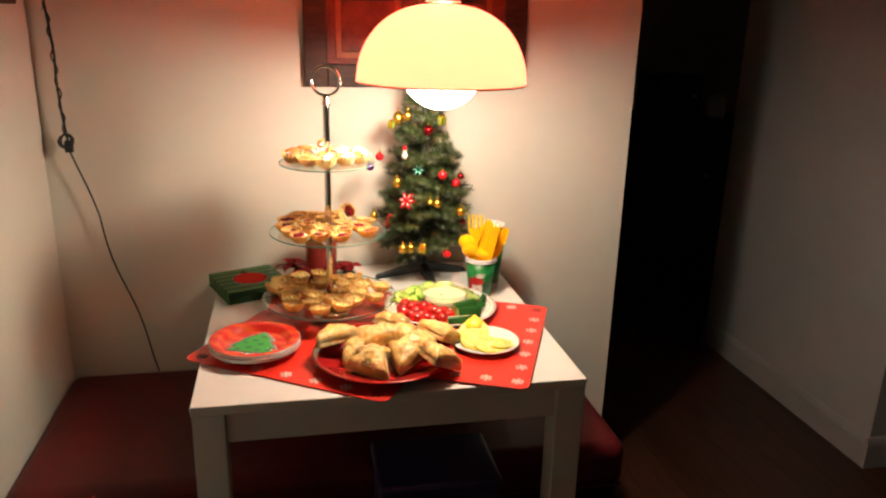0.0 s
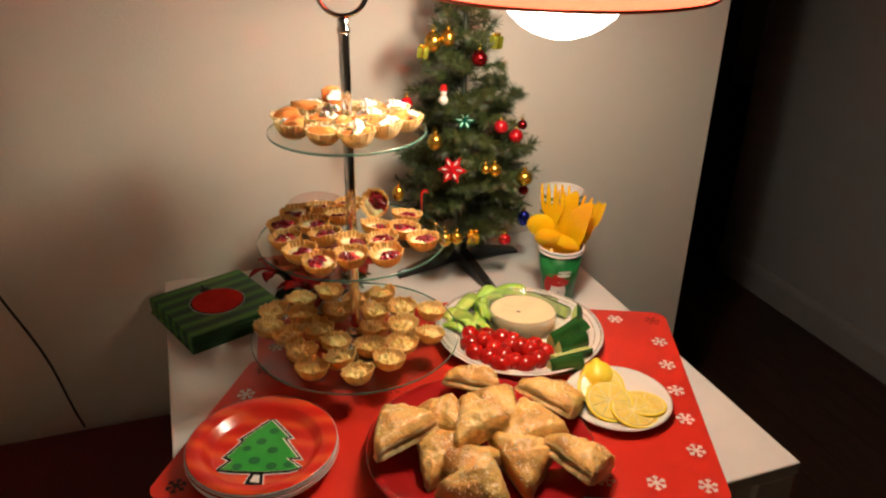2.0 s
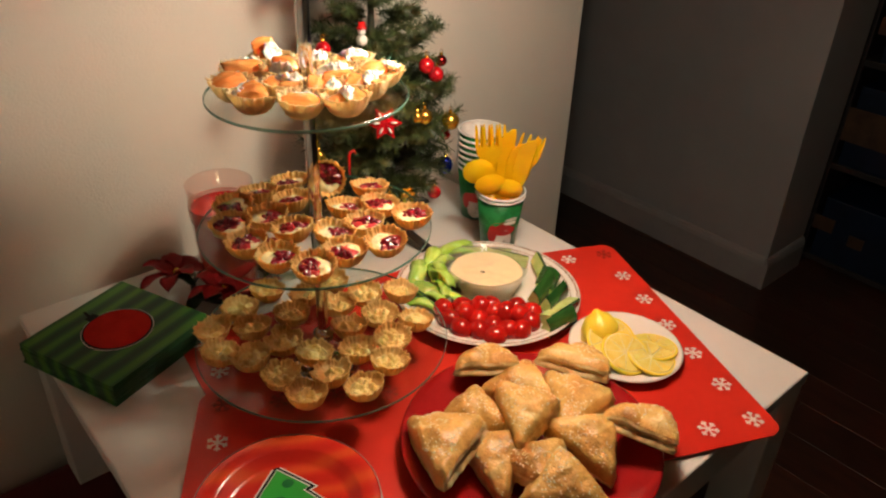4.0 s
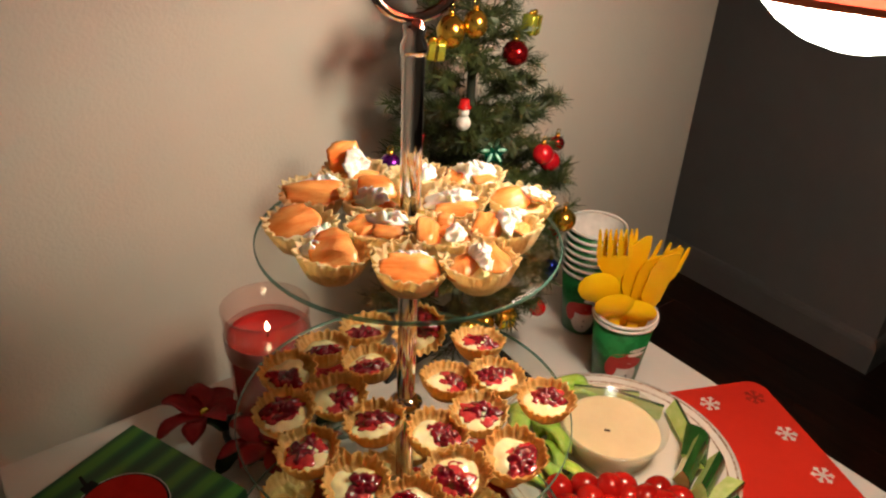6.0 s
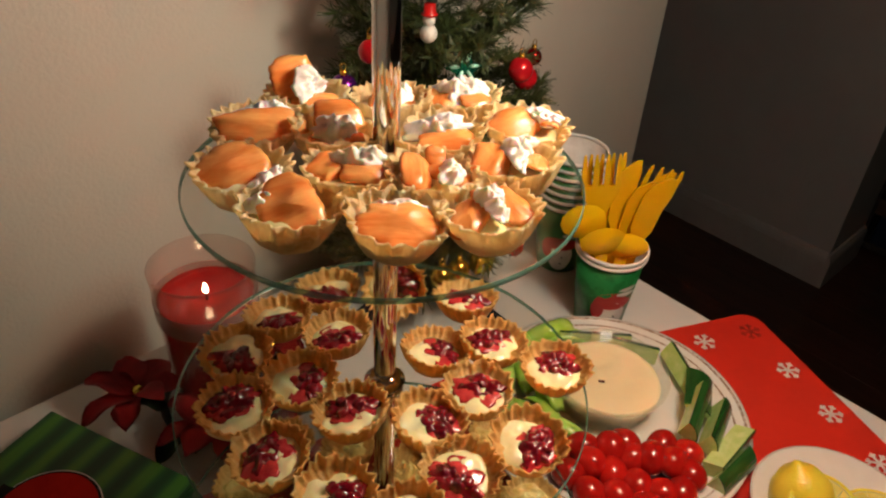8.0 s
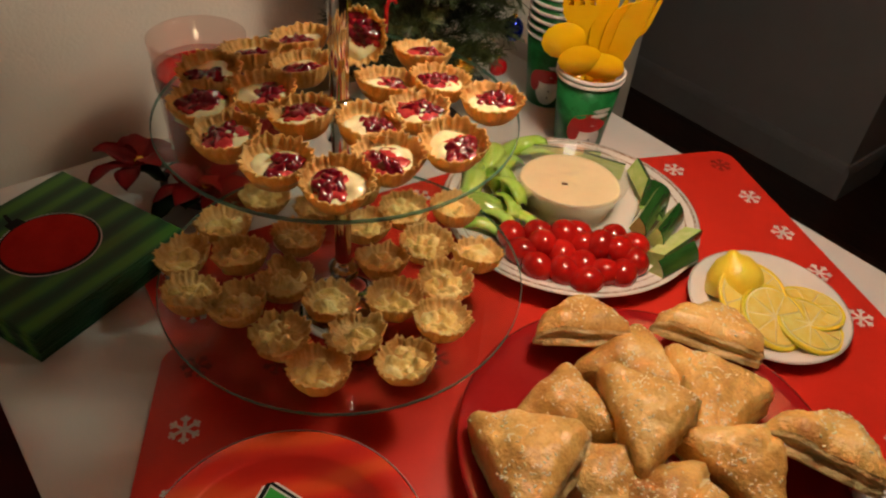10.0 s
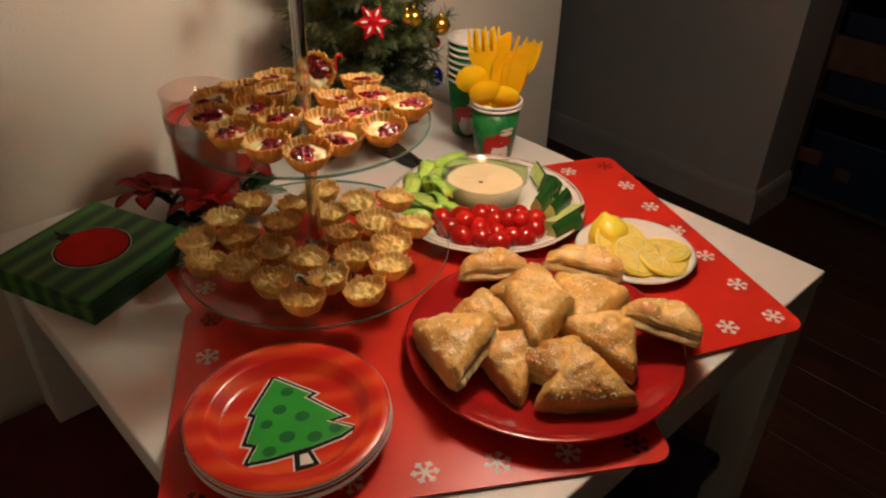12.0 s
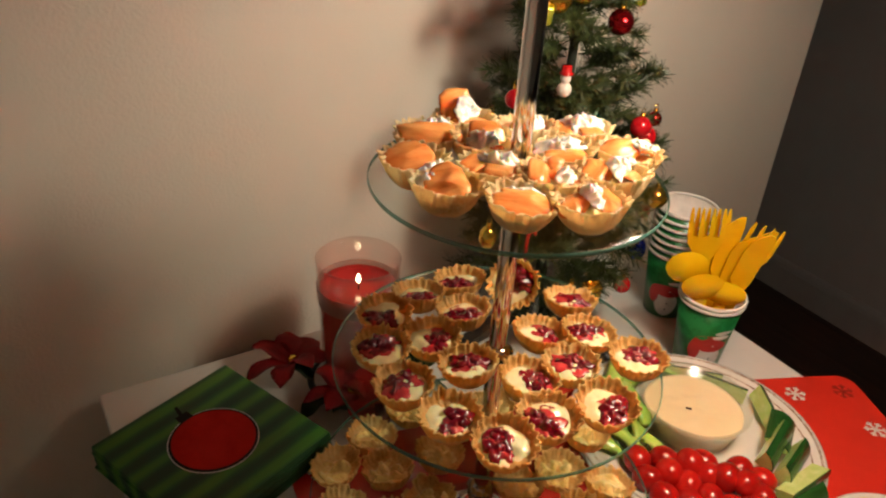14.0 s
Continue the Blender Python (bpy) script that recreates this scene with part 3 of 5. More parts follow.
light_string = thing("light_string", "unlit string of mini lights hanging in the corner", "string lights", pose(-0.005, 0.022, 0))
pts = [(-0.755 + 0.035 * k / 14 + 0.003 * math.sin(k * 1.9), 0.742 - 0.001 * k, 2.1 - 1.0 * k / 14) for k in range(15)]
part("twisted_cord", tube(pts, 0.0035, 6), "wire", light_string)
tw = []
for k in range(120):
    f = k / 119
    x, y, z = -0.755 + 0.035 * f, 0.742 - 0.014 * f, 2.1 - 1.0 * f
    tw.append((x + 0.005 * math.cos(k * 0.9), y + 0.005 * math.sin(k * 0.9), z))
part("second_cord", tube(tw, 0.002, 5), "wire", light_string)
for k in range(26):
    f = rnd.random()
    a = rnd.random() * 6.28
    z = 2.1 - 1.0 * f
    part("mini_bulb", tube([(-0.755 + 0.035 * f, 0.742 - 0.014 * f, z), (-0.755 + 0.035 * f + 0.012 * math.cos(a), 0.738 - 0.014 * f + 0.008 * math.sin(a), z - 0.006)], 0.0022, 6, taper=0.001), "bulb_clear", light_string)
knot = bmesh.new()
for k in range(5):
    a = k * 1.3
    tube([(-0.72 + 0.018 * math.cos(a + j * 0.7) * (0.6 + 0.1 * k), 0.726 + 0.008 * math.sin(j * 1.1 + k), 1.1 + 0.018 * math.sin(a + j * 0.7)) for j in range(10)], 0.002, 5, bm=knot)
part("knot", knot, "wire", light_string)
part("plug", box(0.02, 0.012, 0.03, (-0.716, 0.727, 1.072), 0.003), "black_plastic", light_string)
low = []
for k in range(17):
    f = k / 16
    low.append((-0.716 + 0.02 * min(1, f * 4) + 0.145 * f ** 1.15 + 0.006 * math.sin(f * 11), 0.728 + 0.02 * f, 1.075 - 0.63 * f ** 0.95))
part("lead", tube(low, 0.0024, 6), "wire", light_string)

# ---- the dark rooms beyond ----
shelf = thing("storage_shelf", "dark open shelf in the unlit room", "shelf", pose(2.13, 0.42, 0, 0, 0, -90))
for z in (0.02, 0.36, 0.7, 1.05):
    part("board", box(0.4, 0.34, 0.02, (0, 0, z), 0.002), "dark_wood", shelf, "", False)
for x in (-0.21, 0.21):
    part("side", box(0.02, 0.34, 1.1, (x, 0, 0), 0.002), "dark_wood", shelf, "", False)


def carton(w, d, h, m, label, spots):
    c = thing("carton", label, "box", m, "cartons on the shelf")
    part("body", box(w, d, h, (0, 0, 0), 0.003), "blue_card_shaded", c, "", False)
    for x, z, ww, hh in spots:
        part("printed_panel", box(ww, 0.003, hh, (x, -d / 2 - 0.0015, z)), "tan_card_shaded", c, "", False)


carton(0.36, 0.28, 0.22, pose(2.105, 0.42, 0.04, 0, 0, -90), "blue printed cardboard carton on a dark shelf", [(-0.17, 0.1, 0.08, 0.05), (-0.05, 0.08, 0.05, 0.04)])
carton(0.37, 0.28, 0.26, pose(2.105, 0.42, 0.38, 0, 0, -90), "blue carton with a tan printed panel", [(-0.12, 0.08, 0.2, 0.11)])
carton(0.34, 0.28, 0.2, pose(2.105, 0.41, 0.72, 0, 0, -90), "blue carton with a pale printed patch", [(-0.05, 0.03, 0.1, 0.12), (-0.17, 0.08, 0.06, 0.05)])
cone = thing("paper_cone", "pale folded paper cone on the shelf", "ornament", pose(2.06, 0.38, 1.0705))
part("cone", lathe([(0.06, 0), (0.004, 0.1), (0.0, 0.101), (0.0, 0.098), (0.056, 0.001), (0.06, 0)], 20), "paper_white", cone)

dresser = thing("sideboard", "dark wooden sideboard in the unlit passage", "cabinet", pose(2.3, 3.2, 0))
part("body", box(0.8, 0.45, 0.85, (0, 0, 0), 0.006), "dark_wood", dresser, "", False)
for x in (-0.2, 0.2):
    d = part("door", box(0.37, 0.018, 0.72, (x, -0.235, 0.08), 0.003), "dark_wood", dresser, "", False)
    part("knob", ball(0.014, (x * 0.25, -0.255, 0.5)), "silver", d, "small metal knob")
jarx = thing("glass_jar", "small jar standing on the sideboard", "jar", pose(2.42, 3.05, 0.851))
part("body", lathe([(0, 0), (0.06, 0), (0.065, 0.02), (0.065, 0.12), (0.045, 0.15), (0.0, 0.151)], 24), "ceramic", jarx)
boxy = thing("appliance", "dark boxy appliance on the sideboard", "appliance", pose(2.15, 3.15, 0.851))
part("body", box(0.3, 0.3, 0.26, (0, 0, 0), 0.02, 3), "black_plastic", boxy)
part("dial", lathe([(0, 0.0), (0.02, 0.0), (0.018, 0.012), (0, 0.013)], 20), "silver", boxy, "metal dial", True, pose(0.09, -0.151, 0.13, 90, 0, 0))

# ---- placemats ----
def snowflake(material):
    """Six barbed arms as one printed flake."""
    bm = bmesh.new()
    for k in range(6):
        a = k * math.pi / 3
        c, s = math.cos(a), math.sin(a)

        def bar(x0, y0, x1, y1, w):
            d = Vector((x1 - x0, y1 - y0)).normalized() * w
            p = [(x0 - d.y, y0 + d.x), (x0 + d.y, y0 - d.x), (x1 + d.y, y1 - d.x), (x1 - d.y, y1 + d.x)]
            slab([(x * c - y * s, x * s + y * c) for x, y in p], 0.0003, 0.0, bm)
        bar(0.0, 0, 0.0128, 0, 0.0013)
        bar(0.0078, 0, 0.0106, 0.0034, 0.0011)
        bar(0.0078, 0, 0.0106, -0.0034, 0.0011)
    me = bpy.data.meshes.new("snowflake")
    bm.to_mesh(me)
    bm.free()
    me.materials.append(M[material])
    return me


FLAKE, FLAKE_RED_SHADED, FLAKE_DARK_SHADED = snowflake("flake"), snowflake("flake_red_shaded"), snowflake("flake_dark_shaded")
MATS = []


def placemat(m, w, d):
    t = thing("placemat", "red vinyl placemat with a border of cut-out snowflakes", "placemat", m, "placemats on the table")
    part("sheet", slab(rounded(w, d, 0.02), 0.0016), "mat_red", t, "", False)
    nx, ny = 7, 5
    spots = [(0.029 + (w - 0.058) * i / (nx - 1), y) for i in range(nx) for y in (0.0245, d - 0.0245)]
    spots += [(x, 0.0245 + (d - 0.049) * j / (ny - 1)) for j in range(1, ny - 1) for x in (0.029, w - 0.029)]
    for x, y in spots:
        p = m @ Vector((x, y, 0))
        under = any(-0.005 < (o.inverted() @ p).x < ow + 0.005 and -0.005 < (o.inverted() @ p).y < od + 0.005 for o, ow, od in MATS)
        hangs = p.x < -0.368 or (p.y < 0.004 and p.x < 0.0)
        # Painted shade: dark red over another mat, near-black where the mat overhangs.
        me = FLAKE_RED_SHADED if under or (p.x > 0.39 and p.y > 0.3) else FLAKE_DARK_SHADED if hangs else FLAKE
        part_of("snowflake", me, "", t, "", False, pose(x, y, 0.0016, 0, 0, rnd.uniform(0, 60)))
    MATS.append((m.copy(), w, d))
    return t


placemat(pose(-0.266, 0.27, TH + 0.0003, 0, 0, -7.0), 0.456, 0.298)
placemat(pose(-0.406, 0.2, TH + 0.0022, 0, 0, -32.0), 0.456, 0.298)
placemat(pose(0.255, -0.036, TH + 0.0041, 0, 0, 66.6), 0.445, 0.298)
ON_MAT = TH + 0.0058


# ---- three-tier stand ----
POLE = (-0.097, 0.409)
stand = thing("tiered_stand", "three-tier glass cake stand with a chrome pole", "cake stand", pose(POLE[0], POLE[1], 0))
TIERS = ((1.107, 0.105), (0.949, 0.132), (0.790, 0.155))
for z, r in TIERS:
    g = part("glass_plate", lathe([(0.004, z - 0.005), (r - 0.002, z - 0.005), (r, z - 0.0035), (r, z - 0.0012), (r - 0.0015, z), (0.004, z), (0.004, z - 0.005)], 120), "glass", stand, "clear round glass plate with a green edge", False)
    part("edge", lathe([(r + 0.0002, z - 0.0042), (r + 0.0009, z - 0.0036), (r + 0.0009, z - 0.0012), (r + 0.0002, z - 0.0006)], 72), "glass_edge", g, "greenish polished glass edge")
for z0, z1 in ((0.798, 0.9425), (0.956, 1.1005), (1.114, 1.232)):
    part("pole", lathe([(0, z0), (0.0068, z0), (0.0072, z0 + 0.002), (0.0072, z1 - 0.002), (0.0068, z1), (0, z1)], 24), "chrome", stand)
for z, r in TIERS:
    part("collar", lathe([(0.0, z + 0.0003), (0.013, z + 0.0003), (0.0135, z + 0.002), (0.0095, z + 0.004), (0.009, z + 0.0068), (0, z + 0.007)], 24), "chrome", stand)
    part("washer", lathe([(0.0, z - 0.0055), (0.012, z - 0.0055), (0.012, z - 0.0075), (0.008, z - 0.009), (0, z - 0.009)], 24), "chrome", stand)
part("foot", lathe([(0, ON_MAT - 0.003), (0.046, ON_MAT - 0.003), (0.047, ON_MAT), (0.03, ON_MAT + 0.007), (0.011, ON_MAT + 0.014), (0.008, ON_MAT + 0.03), (0.008, 0.781), (0, 0.781)], 40), "chrome", stand, "chrome foot")
part("finial", lathe([(0, 1.231), (0.0085, 1.231), (0.009, 1.236), (0.006, 1.242), (0.0075, 1.247), (0.004, 1.252), (0, 1.252)], 24), "chrome", stand)
ring_pts = [(0.031 * math.cos(2 * math.pi * k / 40), 0, 1.283 + 0.031 * math.sin(2 * math.pi * k / 40)) for k in range(41)]
part("ring_handle", tube(ring_pts, 0.0033, 10), "chrome", stand, "chrome carrying ring", True, pose(0, 0, 0, 0, 0, -12))


# ---- tartlets ----
def shell(seed, h=0.0235, r=0.0232, ruffle=1.0, frill=1.0, wild=1.0):
    """A round-bottomed filo cup with a crimped, torn rim."""
    s, g = r / 0.0232, h / 0.0235
    prof = [(0.0, 0.0), (0.0075, 0.0004), (0.0128, 0.0026), (0.0168, 0.0066), (0.0195, 0.0116), (0.0213, 0.0168), (0.0226, 0.0212), (0.0233, 0.0234), (0.0228, 0.0243), (0.0218, 0.0236), (0.0206, 0.0196), (0.0186, 0.0155), (0.0, 0.0125)]
    prof = [(a * s, b * g) for a, b in prof]
    amp = [0, 0, 0, 0.0001, 0.0002, 0.0005, 0.001, 0.0015, 0.0015, 0.0015, 0.0012, 0.0008, 0]
    lobes = (16 if ruffle > 1.3 else 20) + seed % 4

    def wob(a, k):
        c = Vector((math.cos(a), math.sin(a), 0))
        f = math.sin(lobes * a + 1.4 * noise.noise(c * 3 + Vector((0, 0, seed * 1.9))) * 3)
        f = f * (0.9 + 0.9 * noise.noise(c * 4.5 + Vector((0, 0, seed * 4.3))))
        n2 = noise.noise(c * 2.0 + Vector((0, 0, seed * 3.1 + k * 0.1)))
        n3 = noise.noise(c * 16 + Vector((0, 0, seed * 2.3 + k * 0.4)))
        rim = (0, 0, 0, 0, 0, 0.15, 0.6, 1, 1, 1, 0.5, 0.2, 0)[k]
        return ruffle * amp[k] * f + 0.0011 * wild * n2 * min(1, k / 4) * (k < 12) + 0.0008 * frill * rim * n3, rim * (0.0004 * f * ruffle + 0.0024 * wild * n2 + 0.0008 * frill * n3)
    return lathe(prof, 144, wob)


def blob_sheet(r, z, height, seed, sx=1.0, sy=1.0, n=22, rings=7, lump=0.5, freq=160.0, lift=0.0, ragged=0.22):
    """A soft lumpy heap with a closed underside."""
    bm = bmesh.new()
    top, rows = bm.verts.new((0, 0, z + height + lift)), []
    for k in range(1, rings + 1):
        f = k / rings
        row = []
        for i in range(n):
            a = 2 * math.pi * i / n
            c = Vector((math.cos(a), math.sin(a), 0))
            e = 1 + ragged * (noise.noise(c * 1.3 + Vector((0, 0, seed * 5.3))) + (0.8 * noise.noise(c * 3.4 + Vector((0, 0, seed * 3.3))) if ragged > 0.3 else 0))
            x, y = r * f * sx * e * math.cos(a), r * f * sy * e * math.sin(a)
            hh = height * math.sqrt(max(0.0, 1 - f * f)) * (1 + lump * noise.noise(Vector((x * freq, y * freq, seed * 2.7))))
            row.append(bm.verts.new((x, y, z + hh)))
        rows.append(row)
    for i in range(n):
        j = (i + 1) % n
        bm.faces.new((top, rows[0][i], rows[0][j]))
        for a, b in zip(rows, rows[1:]):
            bm.faces.new((a[i], b[i], b[j], a[j]))
    bm.faces.new(rows[-1][::-1])
    bmesh.ops.recalc_face_normals(bm, faces=bm.faces[:])
    return bm


def salmon_piece(seed, length, width, dome):
    """A thick cut of smoked fish, softly domed, with a rounded uneven outline."""
    bm = bmesh.new()
    n, rings = 44, 12
    for s in (1, -1):
        top, rows = None, []
        for k in range(rings + 1):
            f = k / rings
            row = []
            for i in range(n if k else 1):
                a = 2 * math.pi * i / n
                ca, sa = math.cos(a), math.sin(a)
                e = 1 + 0.24 * noise.noise(Vector((ca * 1.5, sa * 1.5, seed * 3.7))) + 0.1 * noise.noise(Vector((ca * 4, sa * 4, seed * 1.3)))
                x = math.copysign(abs(ca) ** 0.7, ca) * f * e * length / 2
                y = math.copysign(abs(sa) ** 0.7, sa) * f * e * width / 2
                fold = abs(noise.noise(Vector((x * 38, y * 105, seed * 2.1))))
                z = 0.45 * dome * (1 - f * f) - 0.0034 * fold + 0.0018 * noise.noise(Vector((x * 70, y * 70, seed))) - 6.0 * y * y
                row.append(bm.verts.new((x, y, z + s * 0.0014 * math.sqrt(max(0.0, 1 - f ** 8)))))
            rows.append(row)
        for i in range(n):
            j = (i + 1) % n
            q = [(rows[0][0], rows[1][i], rows[1][j])] + [(a[i], b[i], b[j], a[j]) for a, b in zip(rows[1:], rows[2:])]
            for f in q:
                bm.faces.new(f if s > 0 else f[::-1])
    bmesh.ops.remove_doubles(bm, verts=bm.verts[:], dist=1e-6)
    bmesh.ops.recalc_face_normals(bm, faces=bm.faces[:])
    return bm


def cream_dab(seed, length, width, height):
    """A torn dollop of cream with sharp little peaks."""
    bm = bmesh.new()
    n, rings = 40, 13
    top, rows = bm.verts.new((0, 0, height)), []
    for k in range(1, rings + 1):
        f = k / rings
        row = []
        for i in range(n):
            a = 2 * math.pi * i / n
            c = Vector((math.cos(a), math.sin(a), seed * 5.3))
            e = 1 + 0.35 * noise.noise(c * 1.7) + 0.28 * noise.noise(c * 4.1)
            x, y = f * e * length / 2 * c.x, f * e * width / 2 * c.y
            ridge = abs(noise.noise(Vector((x * 210, y * 210, seed * 2.7)))) * 1.5 + 0.6 * noise.noise(Vector((x * 480, y * 480, seed)))
            row.append(bm.verts.new((x, y, height * (1 - f ** 2.5) * (0.62 + ridge))))
        rows.append(row)
    for i in range(n):
        j = (i + 1) % n
        bm.faces.new((top, rows[0][i], rows[0][j]))
        for a, b in zip(rows, rows[1:]):
            bm.faces.new((a[i], b[i], b[j], a[j]))
    bm.faces.new(rows[-1][::-1])
    bmesh.ops.recalc_face_normals(bm, faces=bm.faces[:])
    return bm


def salmon_tart(seed, fish, dabs):
    """fish: cuts as x, y, height, tilt x, tilt y, turn, length, width, dome; dabs: cream as x, y, z, tilt x, turn, length, width, height; millimetres."""
    t = thing("salmon_tartlet", "filo tartlet filled with smoked salmon and cream", "tartlet", None, "salmon tartlets on the top plate")
    part("shell", shell(seed, ruffle=1.35, frill=2.0), "phyllo", t, "golden crimped filo shell")
    part("filling", blob_sheet(0.0196, 0.0142, 0.0035, seed, lump=0.9), "cheese", t)
    for k, (x, y, z, rx, ry, rz, le, wi, do) in enumerate(fish):
        part("salmon", salmon_piece(seed * 4 + k, le / 1000, wi / 1000, do / 1000), "salmon", t, "orange smoked salmon slice", True, pose(x / 1000, y / 1000, z / 1000 + 0.0012, rx, ry, rz) @ Matrix.Diagonal((1.08, 1.08, 1.0, 1)))
    for k, (x, y, z, rx, rz, le, wi, he) in enumerate(dabs):
        part("cream", cream_dab(seed * 3 + k, le / 1000, wi / 1000, he / 1000), "cream", t, "ragged white cream dab", True, pose(x / 1000, y / 1000, z / 1000 + 0.001, rx, 0, rz) @ Matrix.Diagonal((1.18, 1.25, 1.0, 1)))
    return t


def berry_mesh(seed):
    bm = ball(0.0045, (0, 0, 0), (1, 1, 1), 14, None, 0.0014, 300, seed)
    me = bpy.data.meshes.new("berry")
    bm.to_mesh(me)
    bm.free()
    return me


BERRIES = [berry_mesh(k * 3.3) for k in range(3)]


def jam_tart(seed):
    t = thing("cranberry_tartlet", "filo tartlet with cream cheese and dark red jam", "tartlet", None, "cranberry tartlets on the middle plate")
    part("shell", shell(seed + 20, 0.0225, 0.0228, 1.05, 1.5), "phyllo_baked", t, "golden crimped filo shell")
    part("filling", blob_sheet(0.0192, 0.0126, 0.0042, seed + 3, n=30, rings=9, lump=0.9, freq=130), "cheese", t, "pale melted cheese filling")
    q = random.Random(seed + 77)
    a = q.uniform(0, 6.28)
    cx, cy = 0.0052 * math.cos(a), 0.0052 * math.sin(a)
    part("jam_smear", blob_sheet(q.uniform(0.0135, 0.0155), 0.0, 0.0024, seed + 31, q.uniform(1.0, 1.2), q.uniform(0.7, 0.9), 40, 9, 0.9, 260, 0, 0.5), "jam_thin", t, "bright red jam smear", True, pose(cx * 0.8, cy * 0.8, 0.0155, 0, 0, math.degrees(a) + 90))
    part("jam", blob_sheet(q.uniform(0.0112, 0.0134), 0.0, 0.0048, seed + 63, q.uniform(1.05, 1.3), q.uniform(0.65, 0.85), 44, 12, 1.1, 190, 0, 0.45), "jam", t, "glossy dark crimson jam", True, pose(cx, cy, 0.0155, 0, 0, math.degrees(a) + 90))
    for k in range(3 + seed % 3):
        b, d = q.uniform(0, 6.28), 0.008 * math.sqrt(q.random())
        part_of("berry", BERRIES[k % 3], "jam", t, "", True, pose(cx + d * math.cos(b), cy + d * math.sin(b), q.uniform(0.0172, 0.0186), q.uniform(0, 90), 0, q.uniform(0, 360)) @ Matrix.Diagonal((q.uniform(0.8, 1.2), q.uniform(0.7, 1.0), q.uniform(0.55, 0.8), 1)))
    return t


def quiche_tart(seed):
    t = thing("cheese_tartlet", "baked golden filo tartlet with egg filling", "tartlet", None, "cheese tartlets on the bottom plate")
    part("shell", shell(seed + 50, 0.0196, 0.0228, 1.05, 1.8, 2.0), "phyllo_low", t, "browned crimped filo shell")
    part("filling", blob_sheet(0.0192, 0.0098, 0.0046, seed + 9, n=44, rings=14, lump=2.0, freq=150), "quiche", t, "lumpy baked egg and cheese filling")
    return t


def lay(kinds, spots, z, tilt, turn=None, high=1.0):
    """Set tartlets out round the pole at offsets from it."""
    q = random.Random(len(spots))
    for k, (x, y, *rest) in enumerate(spots):
        src = kinds[k % len(kinds)]
        dx, dy, dz, rz = rest[0] if rest else (q.uniform(-tilt, tilt), q.uniform(-tilt, tilt), 0.0, q.uniform(0, 360) if turn is None else turn)
        m = pose(POLE[0] + x, POLE[1] + y, z + dz, dx, dy, rz) @ Matrix.Diagonal((1, 1, high, 1))
        if k < len(kinds):
            src.matrix_basis = m
        else:
            copy_thing(src, m)


TOP_SPOTS = [(-0.076, -0.026), (-0.044, -0.06), (-0.006, -0.083), (-0.074, 0.018), (-0.034, -0.014), (-0.005, -0.041), (0.036, -0.059), (-0.043, 0.055), (-0.017, 0.022), (0.028, -0.012), (0.07, -0.034), (-0.003, 0.068), (0.034, 0.036), (0.067, 0.012)]
SALMON = []
SALMON.append(salmon_tart(0, [(1, -1, 21, 32, -14, 12, 27, 32, 5)], [(-12, 6, 19, 20, 20, 15, 10, 6)]))
SALMON.append(salmon_tart(1, [(0, -3, 20, 14, 4, 0, 33, 23, 7)], [(2, 9, 20, 15, 0, 22, 8, 4)]))
SALMON.append(salmon_tart(2, [(-10, -2, 19, 10, -14, 60, 24, 17, 5), (9, 4, 20, 8, 14, -60, 26, 16, 5), (2, 11, 21, 25, 0, 0, 16, 12, 4)], [(2, -2, 22, 28, 84, 20, 9, 6), (1, 6, 24, 20, 30, 14, 11, 6)]))
SALMON.append(salmon_tart(3, [(-4, 2, 21, 28, -8, 20, 32, 27, 7)], [(12, -6, 18, 15, 50, 20, 8, 5)]))
SALMON.append(salmon_tart(4, [(-10, 3, 20, 22, -16, 40, 20, 17, 5), (6, -5, 20, 22, 8, -10, 24, 15, 5)], [(4, 7, 22, 24, -8, 28, 12, 7)]))
SALMON.append(salmon_tart(5, [(-9, -2, 22, 32, -14, 80, 24, 19, 6), (9, 2, 18, 10, 8, -30, 22, 15, 4), (3, 12, 23, 50, 0, 0, 10, 12, 3)], [(8, -2, 21, 25, 60, 19, 11, 6)]))
SALMON.append(salmon_tart(6, [(-11, 1, 21, 24, -14, 60, 25, 19, 6), (11, -2, 20, 18, 14, 70, 22, 15, 5)], [(0, -2, 22, 38, 86, 24, 8, 6), (5, 9, 24, 30, 10, 17, 11, 6)]))
SALMON.append(salmon_tart(7, [(2, -5, 21, 46, 6, 4, 42, 20, 5)], [(4, 9, 21, 15, 10, 26, 12, 6)]))
SALMON.append(salmon_tart(8, [(2, 10, 24, 48, 0, 8, 25, 22, 4), (1, -7, 18, 18, 0, 0, 27, 14, 4)], [(0, -1, 22, 30, 15, 22, 16, 8)]))
SALMON.append(salmon_tart(9, [(2, -6, 19, 20, 0, 0, 30, 15, 5)], [(0, 5, 20, 24, 4, 34, 17, 8)]))
SALMON.append(salmon_tart(10, [(-6, 0, 21, 28, -12, 30, 28, 23, 7), (13, 3, 20, 10, 22, 80, 20, 10, 3)], [(9, 4, 24, 36, -40, 21, 9, 6)]))
SALMON.append(salmon_tart(11, [(-7, 6, 30, 66, -18, 30, 27, 24, 4), (4, -7, 18, 16, 0, 0, 28, 15, 5)], [(0, 2, 26, 62, 60, 24, 20, 7)]))
SALMON.append(salmon_tart(12, [(0, 0, 17, 10, 5, 0, 26, 20, 4)], [(3, 4, 20, 20, 20, 20, 14, 7)]))
